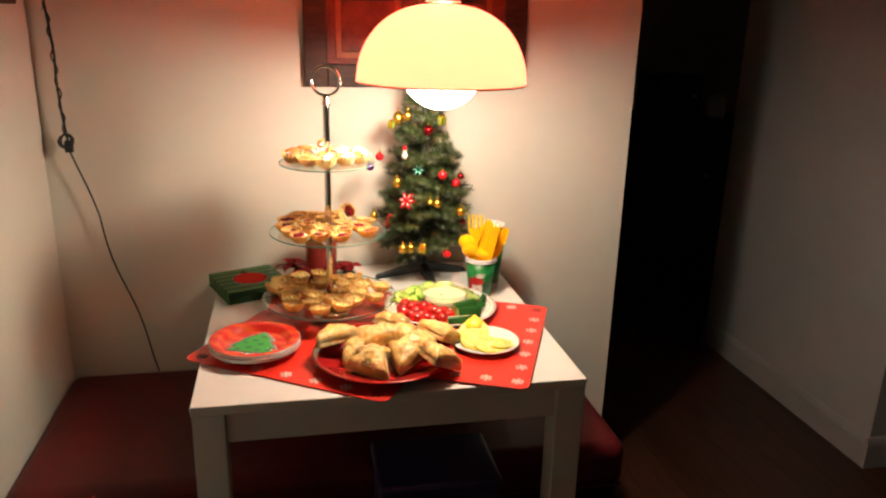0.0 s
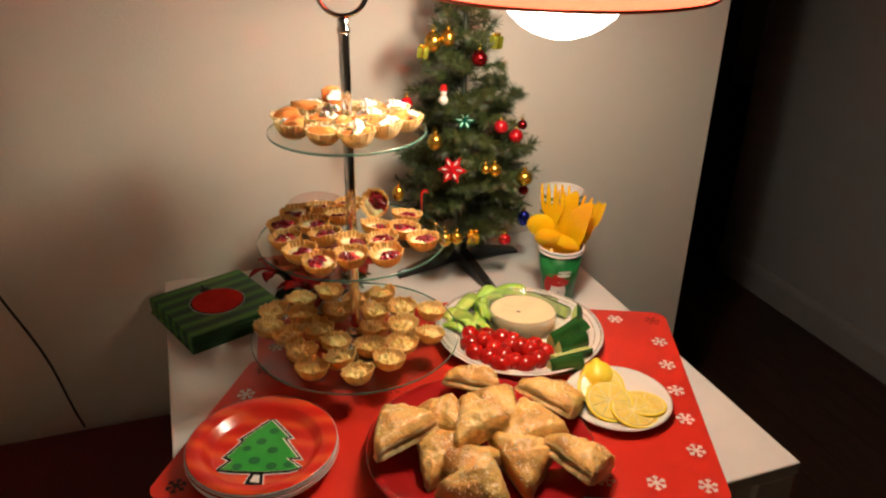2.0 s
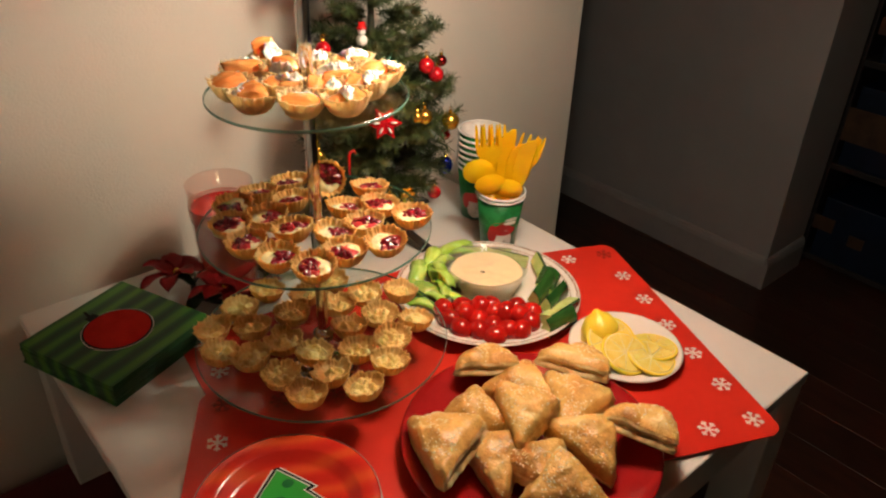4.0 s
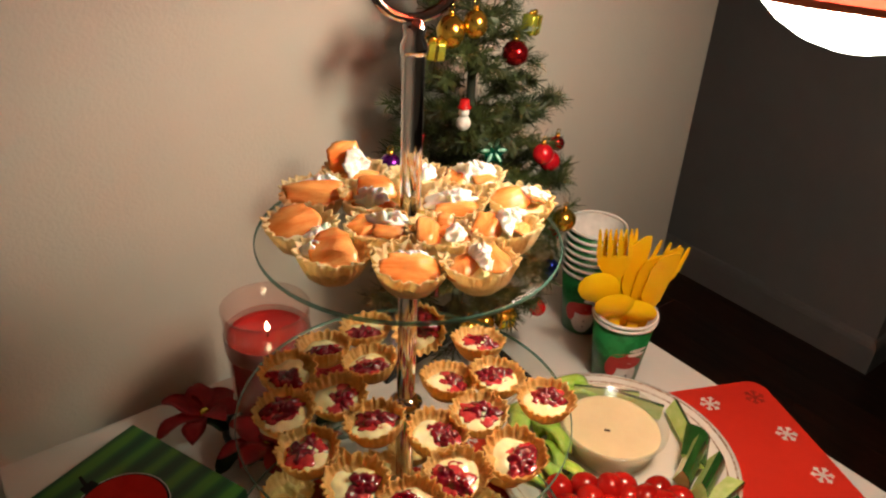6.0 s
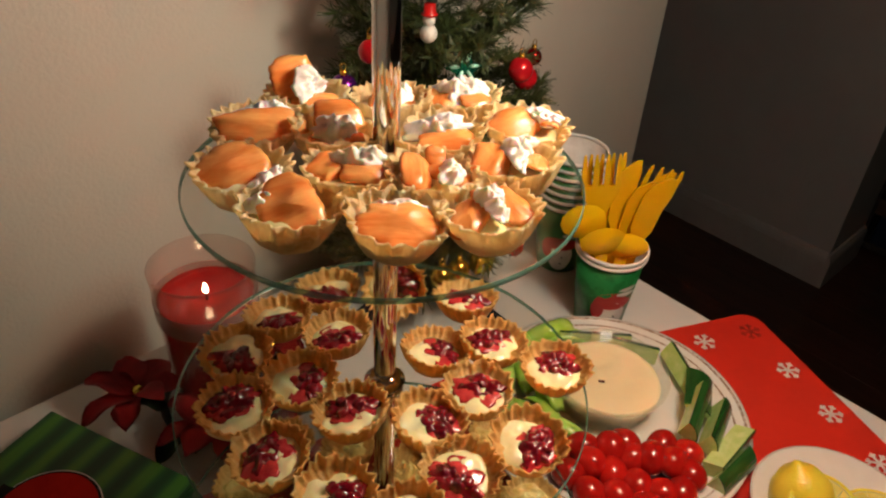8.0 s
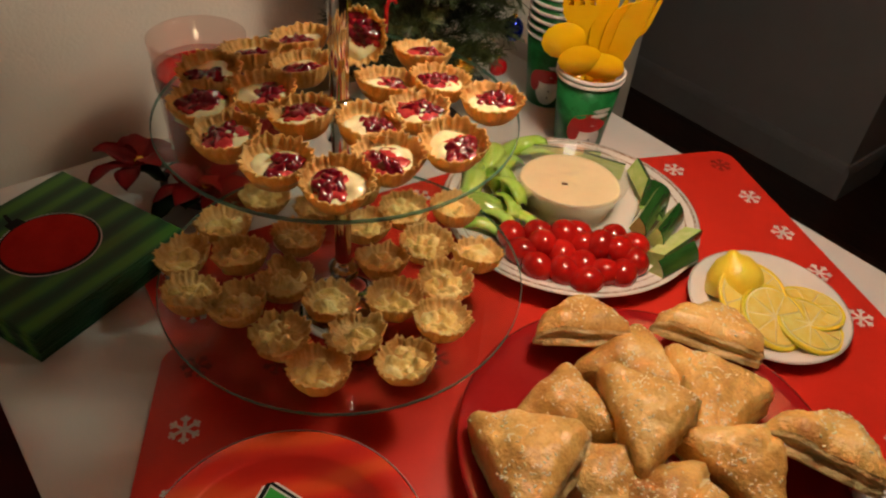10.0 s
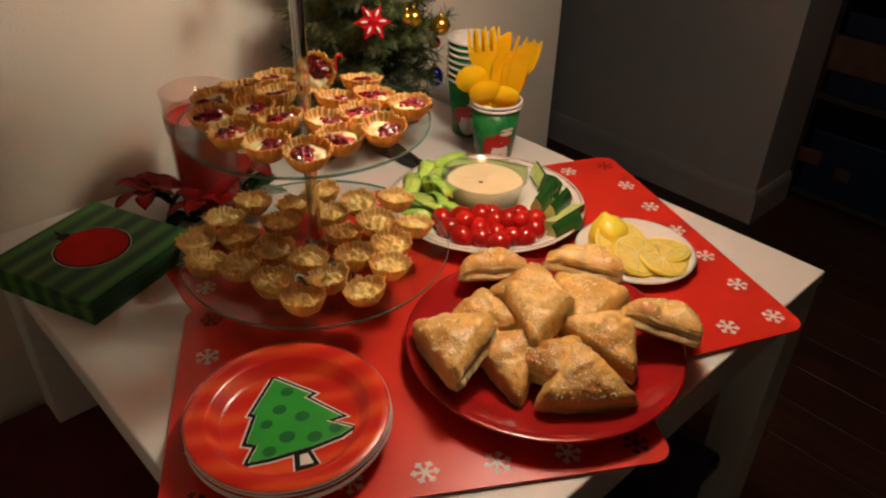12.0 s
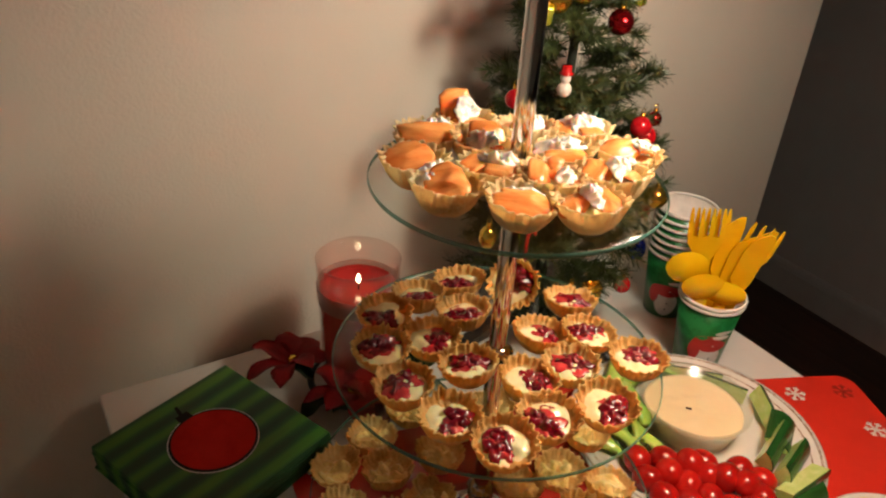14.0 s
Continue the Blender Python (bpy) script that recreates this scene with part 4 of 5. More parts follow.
SALMON.append(salmon_tart(13, [(-9, 2, 20, 24, -12, 40, 22, 18, 5), (9, -5, 19, 20, 12, 20, 20, 14, 5)], [(1, 5, 22, 28, -10, 27, 19, 8)]))
lay(SALMON, TOP_SPOTS, 1.1075, 6, -32, 0.88)
MID_SPOTS = [(-0.094, -0.018), (-0.083, -0.061), (-0.063, -0.098), (-0.021, -0.093), (0.024, -0.102), (-0.09, 0.028), (-0.049, 0.022), (-0.041, -0.021), (-0.013, -0.054), (0.03, -0.056), (-0.066, 0.07), (-0.028, 0.079), (-0.006, 0.041), (0.016, 0.082), (0.056, 0.058, (66, 0, 0.018, -40)), (0.031, -0.012), (0.067, -0.03), (0.083, -0.074), (0.084, 0.012)]
lay([jam_tart(k) for k in range(9)], MID_SPOTS, 0.9497, 9, None, 0.92)
LOW_SPOTS = [(-0.086, -0.1), (-0.026, -0.13), (-0.043, -0.088), (-0.089, -0.053), (0.02, -0.11), (0.003, -0.072), (-0.04, -0.043), (-0.099, -0.007), (-0.128, 0.026), (-0.056, -0.002), (0.022, -0.028), (0.051, -0.075), (0.066, -0.028), (0.095, -0.066), (0.117, -0.003), (0.08, 0.022), (0.036, 0.022), (0.016, 0.066), (-0.022, 0.041), (-0.073, 0.045), (-0.113, 0.071), (-0.067, 0.09), (-0.02, 0.107), (0.06, 0.07)]
lay([quiche_tart(k) for k in range(7)], LOW_SPOTS, 0.7905, 8)


# ---- plates on the table ----
def plate_profile(r, h, well, lip=0.002):
    return [(0, 0.003), (well * 0.7, 0.003), (well * 0.72, 0.0), (well * 0.8, 0.0), (well * 0.82, 0.003), (well, 0.0045), (r * 0.93, h * 0.8), (r, h), (r + 0.0005, h + lip * 0.6), (r - 0.002, h + lip), (r * 0.92, h * 0.8 + 0.004), (well - 0.003, 0.0085), (well * 0.85, 0.0065), (0, 0.0062)]


red_plate = thing("dinner_plate", "glossy red ceramic dinner plate on a placemat", "plate", pose(-0.001, 0.136, ON_MAT))
part("dish", lathe(plate_profile(0.145, 0.019, 0.105), 96), "ceramic_red", red_plate)
veg_plate = thing("serving_plate", "white plate with a brown patterned rim", "plate", pose(0.163, 0.382, ON_MAT))
part("dish", lathe(plate_profile(0.134, 0.017, 0.095), 96), "ceramic", veg_plate)


def rim_z(r):
    """The height of the plate's upper face near its rim."""
    return 0.0176 + (r - 0.1233) * 0.16 if r > 0.1233 else 0.0085 + (r - 0.092) * 0.29


for r, wd in ((0.1285, 0.0024), (0.1195, 0.0016)):
    part("rim_band", lathe([(r, rim_z(r) - 0.0003), (r, rim_z(r) + 0.0004), (r + wd, rim_z(r + wd) + 0.0004), (r + wd, rim_z(r + wd) - 0.0003)], 96), "band", veg_plate, "thin brown printed band")
lemon_plate = thing("saucer", "small white saucer holding lemon slices", "saucer", pose(0.222, 0.177, ON_MAT))
part("dish", lathe(plate_profile(0.0745, 0.012, 0.05), 72), "ceramic", lemon_plate)
part("rim_band", lathe([(0.0715, 0.0131), (0.0728, 0.0136), (0.0735, 0.0139)], 72), "band", lemon_plate, "thin dark rim line")


# ---- puff pastries ----
def turnover(seed, size=0.106, fat=0.036):
    """A folded triangle of puff pastry: a fold on the long side, layered cut edges on the two short ones."""
    q = random.Random(seed)
    L, H = size * q.uniform(0.96, 1.1), size * 0.66 * q.uniform(0.95, 1.1)
    A, B, C = Vector((-L / 2, -H * 0.36, 0)), Vector((L / 2, -H * 0.36, 0)), Vector((q.uniform(-0.006, 0.006), H * 0.64, 0))
    n = 32
    top, low = bmesh.new(), bmesh.new()
    vt, vb = {}, {}
    for i in range(n + 1):
        for j in range(n + 1 - i):
            a, b = i / n, j / n
            c = 1 - a - b
            p = A * a + B * b + C * c
            e = 27 * a * b * c
            edge = min(a, b, c) * 3
            round_off = min(1.0, min(1 - a, 1 - b, 1 - c) / 0.16)
            p += (Vector((0, 0, 0)) - p) * (1 - round_off) * 0.1
            w = noise.noise(Vector((p.x * 45, p.y * 45, seed * 4.1)))
            w2 = noise.noise(Vector((p.x * 150, p.y * 150, seed * 2.2)))
            open_edge = min(1.0, min(a, b) / 0.14)
            base = 0.3 + 0.22 * (1 - open_edge) * min(1.0, c / 0.2)
            w3 = noise.noise(Vector((p.x * 75 + 9, p.y * 75, seed * 1.9)))
            lift = fat * (base + (1 - base) * min(1, (max(e, 0) ** 0.3))) * (1 + 0.12 * w + 0.09 * w3) + 0.0017 * w2 + 0.0012 * noise.noise(Vector((p.x * 310, p.y * 310, seed)))
            if c < 0.02:
                lift *= 0.72
            jit = Vector((w2, w, 0)) * 0.0016 * (1 - min(1, edge * 3))
            vt[i, j] = top.verts.new((p.x + jit.x, p.y + jit.y, lift))
            vb[i, j] = low.verts.new((p.x * 0.99 + jit.x, p.y * 0.99 + jit.y, 0.0035 * (1 - min(1, edge * 2)) + 0.0007 * w))
    for d, bm, flip in ((vt, top, False), (vb, low, True)):
        for i in range(n):
            for j in range(n - i):
                f = [d[i, j], d[i + 1, j], d[i, j + 1]]
                bm.faces.new(f[::-1] if flip else f)
                if i + j < n - 1:
                    f = [d[i + 1, j], d[i + 1, j + 1], d[i, j + 1]]
                    bm.faces.new(f[::-1] if flip else f)
    side = bmesh.new()
    rim = [(i, 0) for i in range(n)] + [(n - j, j) for j in range(n)] + [(0, n - j) for j in range(n)]
    rows = []
    for at, key in enumerate(rim):
        t0, b0 = vt[key].co, vb[key].co
        where = (at % n) / n
        mouth = (0.008 if at >= 2 * n else 0.003 if at < n else 0.0) * math.sin(math.pi * where) ** 0.7
        row = []
        for k in range(10):
            f = k / 9
            p = b0.lerp(t0, f)
            out = Vector((p.x, p.y, 0)).normalized()
            bulge = 0.0012 * math.sin(f * math.pi) + (0.002 if k % 2 else -0.0018) * (0 < k < 9) * (0.6 + 0.8 * noise.noise(Vector((p.x * 90, p.y * 90, k + seed))))
            row.append(side.verts.new(p + out * (bulge - mouth * math.exp(-((f - 0.52) / 0.17) ** 2))))
        rows.append(row)
    for r0, r1 in zip(rows, rows[1:] + rows[:1]):
        for k in range(9):
            side.faces.new((r0[k], r1[k], r1[k + 1], r0[k + 1]))
    for bm in (top, low, side):
        bmesh.ops.recalc_face_normals(bm, faces=bm.faces[:])
    bmesh.ops.reverse_faces(low, faces=[f for f in low.faces if f.normal.z > 0])
    bmesh.ops.reverse_faces(top, faces=[f for f in top.faces if f.normal.z < 0])
    seeds = bmesh.new()
    for f in top.faces:
        if q.random() > 0.1 + 0.34 * noise.noise(f.calc_center_median() * 40 + Vector((0, 0, seed))) or f.normal.z < 0.3:
            continue
        w = [q.random() + 0.05 for _ in f.verts]
        p = sum((v.co * a for v, a in zip(f.verts, w)), Vector()) / sum(w)
        u = f.normal.orthogonal().normalized()
        u.rotate(Matrix.Rotation(q.uniform(0, 6.28), 3, f.normal))
        v2 = f.normal.cross(u)
        ring = [seeds.verts.new(p + u * 0.0015 * a + v2 * 0.0009 * b) for a, b in ((1.1, 0), (0.3, 0.9), (-0.9, 0.6), (-0.9, -0.6), (0.3, -0.9))]
        peak = seeds.verts.new(p + f.normal * 0.0009)
        for a, b in zip(ring, ring[1:] + ring[:1]):
            seeds.faces.new((a, b, peak))
    t = thing("puff_pastry", "golden baked triangular puff pastry with sesame seeds", "pastry", None, "puff pastries on the red plate")
    part("top_crust", top, "puff", t, "browned sesame-dotted crust")
    part("bottom_crust", low, "puff_layers", t)
    tagged(part("sesame_topping", seeds, "sesame", t, "scattered pale sesame seeds", False), kind="stuff")
    part("flaky_edge", side, "puff_layers", t, "pale flaky layered edge")
    return t


PUFFS = [turnover(k) for k in range(6)]
PLATE_Z = ON_MAT + 0.0075
# x, y, height over the plate, tilt x, tilt y, turn, size
PUFF_SPOTS = [
    (-0.095, 0.167, 0.02, 12, -13, -110, 1.1), (0.036, 0.242, 0.012, 18, -22, 194, 0.98), (0.118, 0.171, 0.014, 18, -22, 166, 1.0),
    (-0.029, 0.196, 0.006, 10, -9, -48, 0.92), (0.0, 0.145, 0.028, 12, 4, -119, 1.02), (0.044, 0.196, 0.006, 6, -4, -54, 0.95),
    (0.066, 0.13, 0.01, 4, -4, -126, 0.98), (0.09, 0.048, 0.018, 18, -22, 160, 1.08), (-0.055, 0.133, 0.006, 16, 6, -100, 0.9),
    (-0.036, 0.096, 0.01, 12, 10, 152, 0.98), (-0.03, 0.063, 0.012, 27, 1, -40, 1.0), (0.036, 0.086, 0.012, 10, 9, -84, 1.02),
]
for k, (x, y, dz, rx, ry, rz, s) in enumerate(PUFF_SPOTS):
    m = pose(x, y, PLATE_Z + dz, rx, ry, rz) @ Matrix.Diagonal((s, s, s, 1))
    if k < len(PUFFS):
        PUFFS[k].matrix_basis = m
    else:
        copy_thing(PUFFS[k % len(PUFFS)], m)


# ---- vegetables and dip ----
VEG_Z = ON_MAT + 0.0068
bowl = thing("dip_tub", "cloudy plastic tub of creamy beige dip", "dip tub", pose(0.177, 0.4, VEG_Z) @ Matrix.Diagonal((1.2, 1.2, 1.0, 1)))
part("tub", lathe([(0, 0), (0.036, 0), (0.039, 0.002), (0.0475, 0.036), (0.05, 0.037), (0.05, 0.039), (0.0472, 0.0385), (0.0387, 0.003), (0, 0.002)], 56), "tub", bowl, "cloudy plastic tub")
dipm = lathe([(0, 0.0268)] + [(0.0441 * k / 14, 0.0267) for k in range(1, 15)] + [(0.0385, 0.0035), (0, 0.0033)], 64, lambda a, k: (0.0, 0.0012 * noise.noise(Vector((k * 0.35 * math.cos(a), k * 0.35 * math.sin(a), 2.0))) * (k < 13) + 0.0016 * math.exp(-(k - 2.5) ** 2 / 3.0) * max(0.0, math.cos(a - 0.7)) * (k < 13)))
part("dip", dipm, "dip", bowl, "smooth creamy beige dip")
part("speck", tube([(-0.008, 0.002, 0.0275), (-0.005, -0.002, 0.0279)], 0.0011, 6), "speck", bowl)

tom = None
TOMS = [(0.07, 0.379), (0.096, 0.364), (0.06, 0.352), (0.083, 0.345), (0.058, 0.325), (0.092, 0.325), (0.113, 0.343), (0.121, 0.324), (0.075, 0.305), (0.099, 0.3), (0.085, 0.281), (0.133, 0.309), (0.109, 0.28), (0.158, 0.313), (0.145, 0.293), (0.124, 0.268), (0.149, 0.274), (0.168, 0.291), (0.131, 0.34)]
for k, (x, y) in enumerate(TOMS):
    m = pose(x + 0.004 + 0.08 * (0.115 - x), y + 0.006 + 0.08 * (0.32 - y), VEG_Z + 0.0142 + (0.005 if k in (3, 6, 11, 14) else 0), rnd.uniform(-30, 30), rnd.uniform(60, 100), rnd.uniform(0, 360))
    if tom is None:
        tom = thing("cherry_tomato", "glossy red cherry tomato, whole", "tomato", m, "tomatoes on the serving plate")
        part("fruit", ball(0.0142, (0, 0, 0), (1, 1, 1.14), 24), "tomato", tom)
        part("stem_scar", lathe([(0, 0.0158), (0.0015, 0.0155), (0.002, 0.015), (0, 0.0148)], 10), "speck", tom)
    else:
        copy_thing(tom, m)


def cucumber_spear(length, m, label):
    """A quartered cucumber stick: flesh wedge under a strip of dark peel."""
    t = thing("cucumber_stick", label, "cucumber", m, "cucumber sticks on the serving plate")
    n, R2 = 8, 0.023
    fl, sk = bmesh.new(), bmesh.new()
    arc = [(R2 * math.cos(radians(10 + 80 * k / n)), R2 * math.sin(radians(10 + 80 * k / n))) for k in range(n + 1)]
    sec = [(0.003, 0.003)] + [(x * 0.96, y * 0.96) for x, y in arc]
    for k, bm, pts in ((0, fl, sec), (1, sk, arc + [(x * 0.95, y * 0.95) for x, y in arc[::-1]])):
        a = [bm.verts.new((x, -length / 2, y)) for x, y in pts]
        b = [bm.verts.new((x, length / 2, y)) for x, y in pts]
        for i in range(len(pts)):
            j = (i + 1) % len(pts)
            bm.faces.new((a[i], b[i], b[j], a[j]))
        bm.faces.new(a[::-1])
        bm.faces.new(b)
        bmesh.ops.recalc_face_normals(bm, faces=bm.faces[:])
    part("flesh", fl, "flesh", t, "pale green cut flesh", False)
    part("peel", sk, "skin", t, "dark green peel", False)
    return t


for x, y, dz, rx, ry, rz, ln in ((0.243, 0.364, 0.01, 6, 32, -25, 0.068), (0.204, 0.331, 0.021, 4, 30, -68, 0.058), (0.208, 0.31, 0.016, -3, 34, -74, 0.058), (0.2, 0.289, 0.021, 3, 76, -84, 0.062), (0.232, 0.336, 0.008, 0, -20, -60, 0.05), (0.184, 0.274, 0.008, 2, 30, -90, 0.052), (0.228, 0.416, 0.008, 4, 14, 34, 0.07), (0.216, 0.442, 0.006, 0, 18, 46, 0.076)):
    cucumber_spear(ln, pose(x, y, VEG_Z + dz, rx, ry, rz), "cucumber stick with dark green peel")


def pepper_strip(seed, m):
    """A curved strip cut from a green pepper."""
    q = random.Random(seed)
    t = thing("pepper_strip", "curved strip of fresh green pepper", "pepper", m, "pepper strips on the serving plate")
    bm = bmesh.new()
    L, W, n, k = q.uniform(0.048, 0.066), q.uniform(0.019, 0.027), 16, 8
    faces = []
    for s in (1, -1):
        rows = []
        for i in range(n + 1):
            a = i / n - 0.5
            row = []
            for j in range(k + 1):
                b = j / k - 0.5
                w = W * (1 - abs(2 * a) ** 5 * 0.3 + 0.12 * math.sin(a * 4 + seed))
                z = 0.014 * math.cos(a * 2.6) + 0.0055 * math.cos(b * 3.0) - 0.0135 + 0.0012 * noise.noise(Vector((a * 7, b * 4, seed)))
                edge = 1 - max(abs(2 * a), abs(2 * b)) ** 6
                row.append(bm.verts.new((a * L, b * w, z + s * 0.0024 * edge)))
            rows.append(row)
        for i in range(n):
            for j in range(k):
                f = (rows[i][j], rows[i + 1][j], rows[i + 1][j + 1], rows[i][j + 1])
                bm.faces.new(f if s > 0 else f[::-1])
    bmesh.ops.remove_doubles(bm, verts=bm.verts[:], dist=1e-6)
    part("strip", bm, "pepper", t)


for k, (x, y, dz, rx, ry, rz) in enumerate(((0.104, 0.47, 0.014, 12, -8, 38), (0.132, 0.462, 0.018, -14, 6, 52), (0.088, 0.43, 0.014, 10, 6, -60), (0.108, 0.417, 0.017, 40, 8, 75), (0.066, 0.412, 0.01, -10, 4, -50), (0.19, 0.487, 0.02, 16, -14, -25), (0.208, 0.468, 0.016, -8, 10, -40), (0.125, 0.44, 0.024, 20, -10, 60), (0.08, 0.452, 0.012, 8, 10, 30), (0.085, 0.4, 0.016, 30, 0, 90), (0.16, 0.476, 0.014, 0, 12, 15), (0.107, 0.395, 0.012, 24, 0, 110), (0.148, 0.49, 0.018, 10, -10, 35), (0.118, 0.487, 0.014, -12, 8, 44), (0.12, 0.428, 0.026, 34, 0, 85))):
    pepper_strip(k, pose(x, y, VEG_Z + dz, rx, ry, rz))

# ---- lemons ----
LEM_Z = ON_MAT + 0.0066
half = thing("lemon_half", "end piece of a yellow lemon", "lemon", pose(0.207, 0.206, LEM_Z + 0.012, -26, -8, -20))
part("peel", lathe([(0, 0.037), (0.004, 0.036), (0.007, 0.032), (0.016, 0.027), (0.0245, 0.015), (0.028, 0.0), (0.027, -0.0005), (0, -0.0005)], 40), "lemon", half, "yellow dimpled peel")
part("cut_face", lathe([(0, -0.0008), (0.0225, -0.0008), (0.0225, -0.0014), (0, -0.0014)], 40), "lemon_in", half)


def lemon_slice(m):
    t = thing("lemon_slice", "round slice of yellow lemon", "lemon slice", m, "lemon slices on the saucer")
    part("peel", lathe([(0.0228, 0), (0.025, 0.0003), (0.0253, 0.0022), (0.025, 0.0042), (0.0228, 0.0045), (0.0228, 0)], 40), "lemon", t, "thin yellow peel")
    part("pith", lathe([(0, 0.0004), (0.0227, 0.0004), (0.0227, 0.0041), (0, 0.0041)], 40), "pith", t)
    for k in range(9):
        a0, a1 = 2 * math.pi * (k + 0.03) / 9, 2 * math.pi * (k + 0.97) / 9
        pts = [(0.0025 * math.cos((a0 + a1) / 2), 0.0025 * math.sin((a0 + a1) / 2))] + [(0.0212 * math.cos(a0 + (a1 - a0) * i / 6), 0.0212 * math.sin(a0 + (a1 - a0) * i / 6)) for i in range(7)]
        part("segment", slab(pts, 0.0046, 0.0), "lemon_in", t, "", False)


for x, y, dz, rx, ry, rz in ((0.199, 0.186, 0.02, 22, -14, 0), (0.197, 0.16, 0.0145, 19, -10, 20), (0.222, 0.137, 0.0085, 10, -4, 50), (0.246, 0.151, 0.0045, 4, 6, 90)):
    lemon_slice(pose(x, y, LEM_Z + dz, rx, ry, rz) @ Matrix.Diagonal((1.3, 1.3, 1.0, 1)))


# ---- paper plates ----
def paper_plate(m, top):
    t = thing("paper_plate", "round paper plate printed with a green fir tree" if top else "round red printed paper plate in a stack", "paper plate", m, "stack of paper plates")
    part("dish", lathe([(0, 0.0), (0.06, 0.0), (0.066, 0.002), (0.073, 0.011), (0.076, 0.0125), (0.091, 0.0155), (0.0925, 0.0145), (0.0925, 0.0155), (0.091, 0.0165), (0.0755, 0.0137), (0.0722, 0.0122), (0.0652, 0.0033), (0.0595, 0.0012), (0, 0.0012)], 80), "paper_red", t)
    part("white_rim", lathe([(0.0926, 0.0138), (0.0932, 0.0146), (0.0932, 0.0156), (0.0926, 0.0162)], 80), "paper_white", t, "white card edge")
    if top:
        shape = [(-0.0345, 0.0206), (-0.0305, 0.0176), (-0.0474, -0.0126), (-0.0393, -0.0185), (-0.0527, -0.0362), (-0.0285, -0.0403), (0.0098, -0.0422), (0.0373, -0.04), (0.0552, -0.0335), (0.0366, -0.0173), (0.0502, -0.0173), (0.0262, 0.0203), (0.0339, 0.0227), (0.0014, 0.064)]

        def outline(grow, pts=shape, dx=0.0, dy=0.0):
            out = []
            for a, b, c in zip(pts[-1:] + pts[:-1], pts, pts[1:] + pts[:1]):
                e0, e1 = (Vector(b) - Vector(a)).normalized(), (Vector(c) - Vector(b)).normalized()
                n = Vector((e0.y + e1.y, -e0.x - e1.x)).normalized()
                k = grow / max(0.55, n.dot(Vector((e0.y, -e0.x))))
                out.append((b[0] + n.x * k + dx, b[1] + n.y * k + dy))
            return out
        stem = [(-0.0122, -0.0594), (0.0096, -0.0621), (0.0069, -0.0401), (-0.0073, -0.0381)]
        tree = part("printed_tree", slab(outline(0.0016), 0.0002, 0.0014), "paper_white", t, "printed green fir tree with white and black outlines", False)
        part("trunk_border", slab(outline(0.0014, stem), 0.0002, 0.00135), "paper_white", tree, "", False)
        part("outline", slab(shape, 0.0002, 0.00165), "ink", tree, "", False)
        part("highlight", slab(outline(-0.0031, shape, 0.0005, 0.0003), 0.0002, 0.0019), "paper_white", tree, "", False)
        part("fill", slab(outline(-0.0039, shape, 0.0, -0.0003), 0.0002, 0.00215), "print_green", tree, "", False)
        part("trunk_outline", slab(stem, 0.0002, 0.00162), "ink", tree, "", False)
        part("trunk", slab([(-0.0065, -0.0554), (0.005, -0.0573), (0.0034, -0.0443), (-0.0036, -0.0441)], 0.0002, 0.0019), "paper_white", tree, "", False)
        for x, y, r in ((0.0079, 0.0357, 0.0062), (-0.0049, 0.016, 0.0066), (-0.0207, 0.0028, 0.0056), (0.0118, -0.0008, 0.0068), (-0.0077, -0.0193, 0.0074), (0.0148, -0.0293, 0.0068), (0.035, -0.0274, 0.006), (-0.0267, -0.0295, 0.0062)):
            part("dot", slab(disc(r, r * 0.9, 20, (x, y)), 0.0002, 0.0024), "print_dot", tree, "", False)
    return t


for k in range(5):
    paper_plate(pose(-0.262 + (0.0012 * math.sin(k * 2.1) if k < 4 else 0), 0.217 + 0.0014 * math.cos(k * 1.7), ON_MAT - 0.0015 + 0.0034 * k, 0, 0, -17 if k == 4 else 40 * k), k == 4)

# ---- napkins ----
pack = thing("napkin_pack", "stack of green striped paper napkins with a red bauble print", "napkins", pose(-0.289, 0.601, TH + 0.0004, 0, 0, 22))
for k in range(9):
    w = 0.166 - 0.001 * (k % 3)
    part("napkin", box(w, w, 0.0032, (rnd.uniform(-0.001, 0.001), rnd.uniform(-0.001, 0.001), 0.0034 * k), 0.0012), "napkin", pack)
zt = 0.0034 * 8 + 0.0032
bau = part("printed_bauble", slab(disc(0.0445, 0.0445, 48), 0.0003, zt), "paper_white", pack, "printed red bauble", False)
part("outline", slab(disc(0.0435, 0.0435, 48), 0.0003, zt + 0.0002), "ink", bau, "", False)
part("fill", slab(disc(0.041, 0.041, 48, (0.0005, 0.0005)), 0.0003, zt + 0.0004), "napkin_red", bau, "", False)
part("cap", slab([(-0.008, 0.042), (0.008, 0.042), (0.007, 0.053), (-0.007, 0.053)], 0.0003, zt + 0.0001), "ink", bau, "", False)
part("hook", slab([(-0.002, 0.053), (0.002, 0.053), (0.005, 0.066), (0.002, 0.067), (-0.001, 0.058)], 0.0003, zt + 0.0001), "ink", bau, "", False)

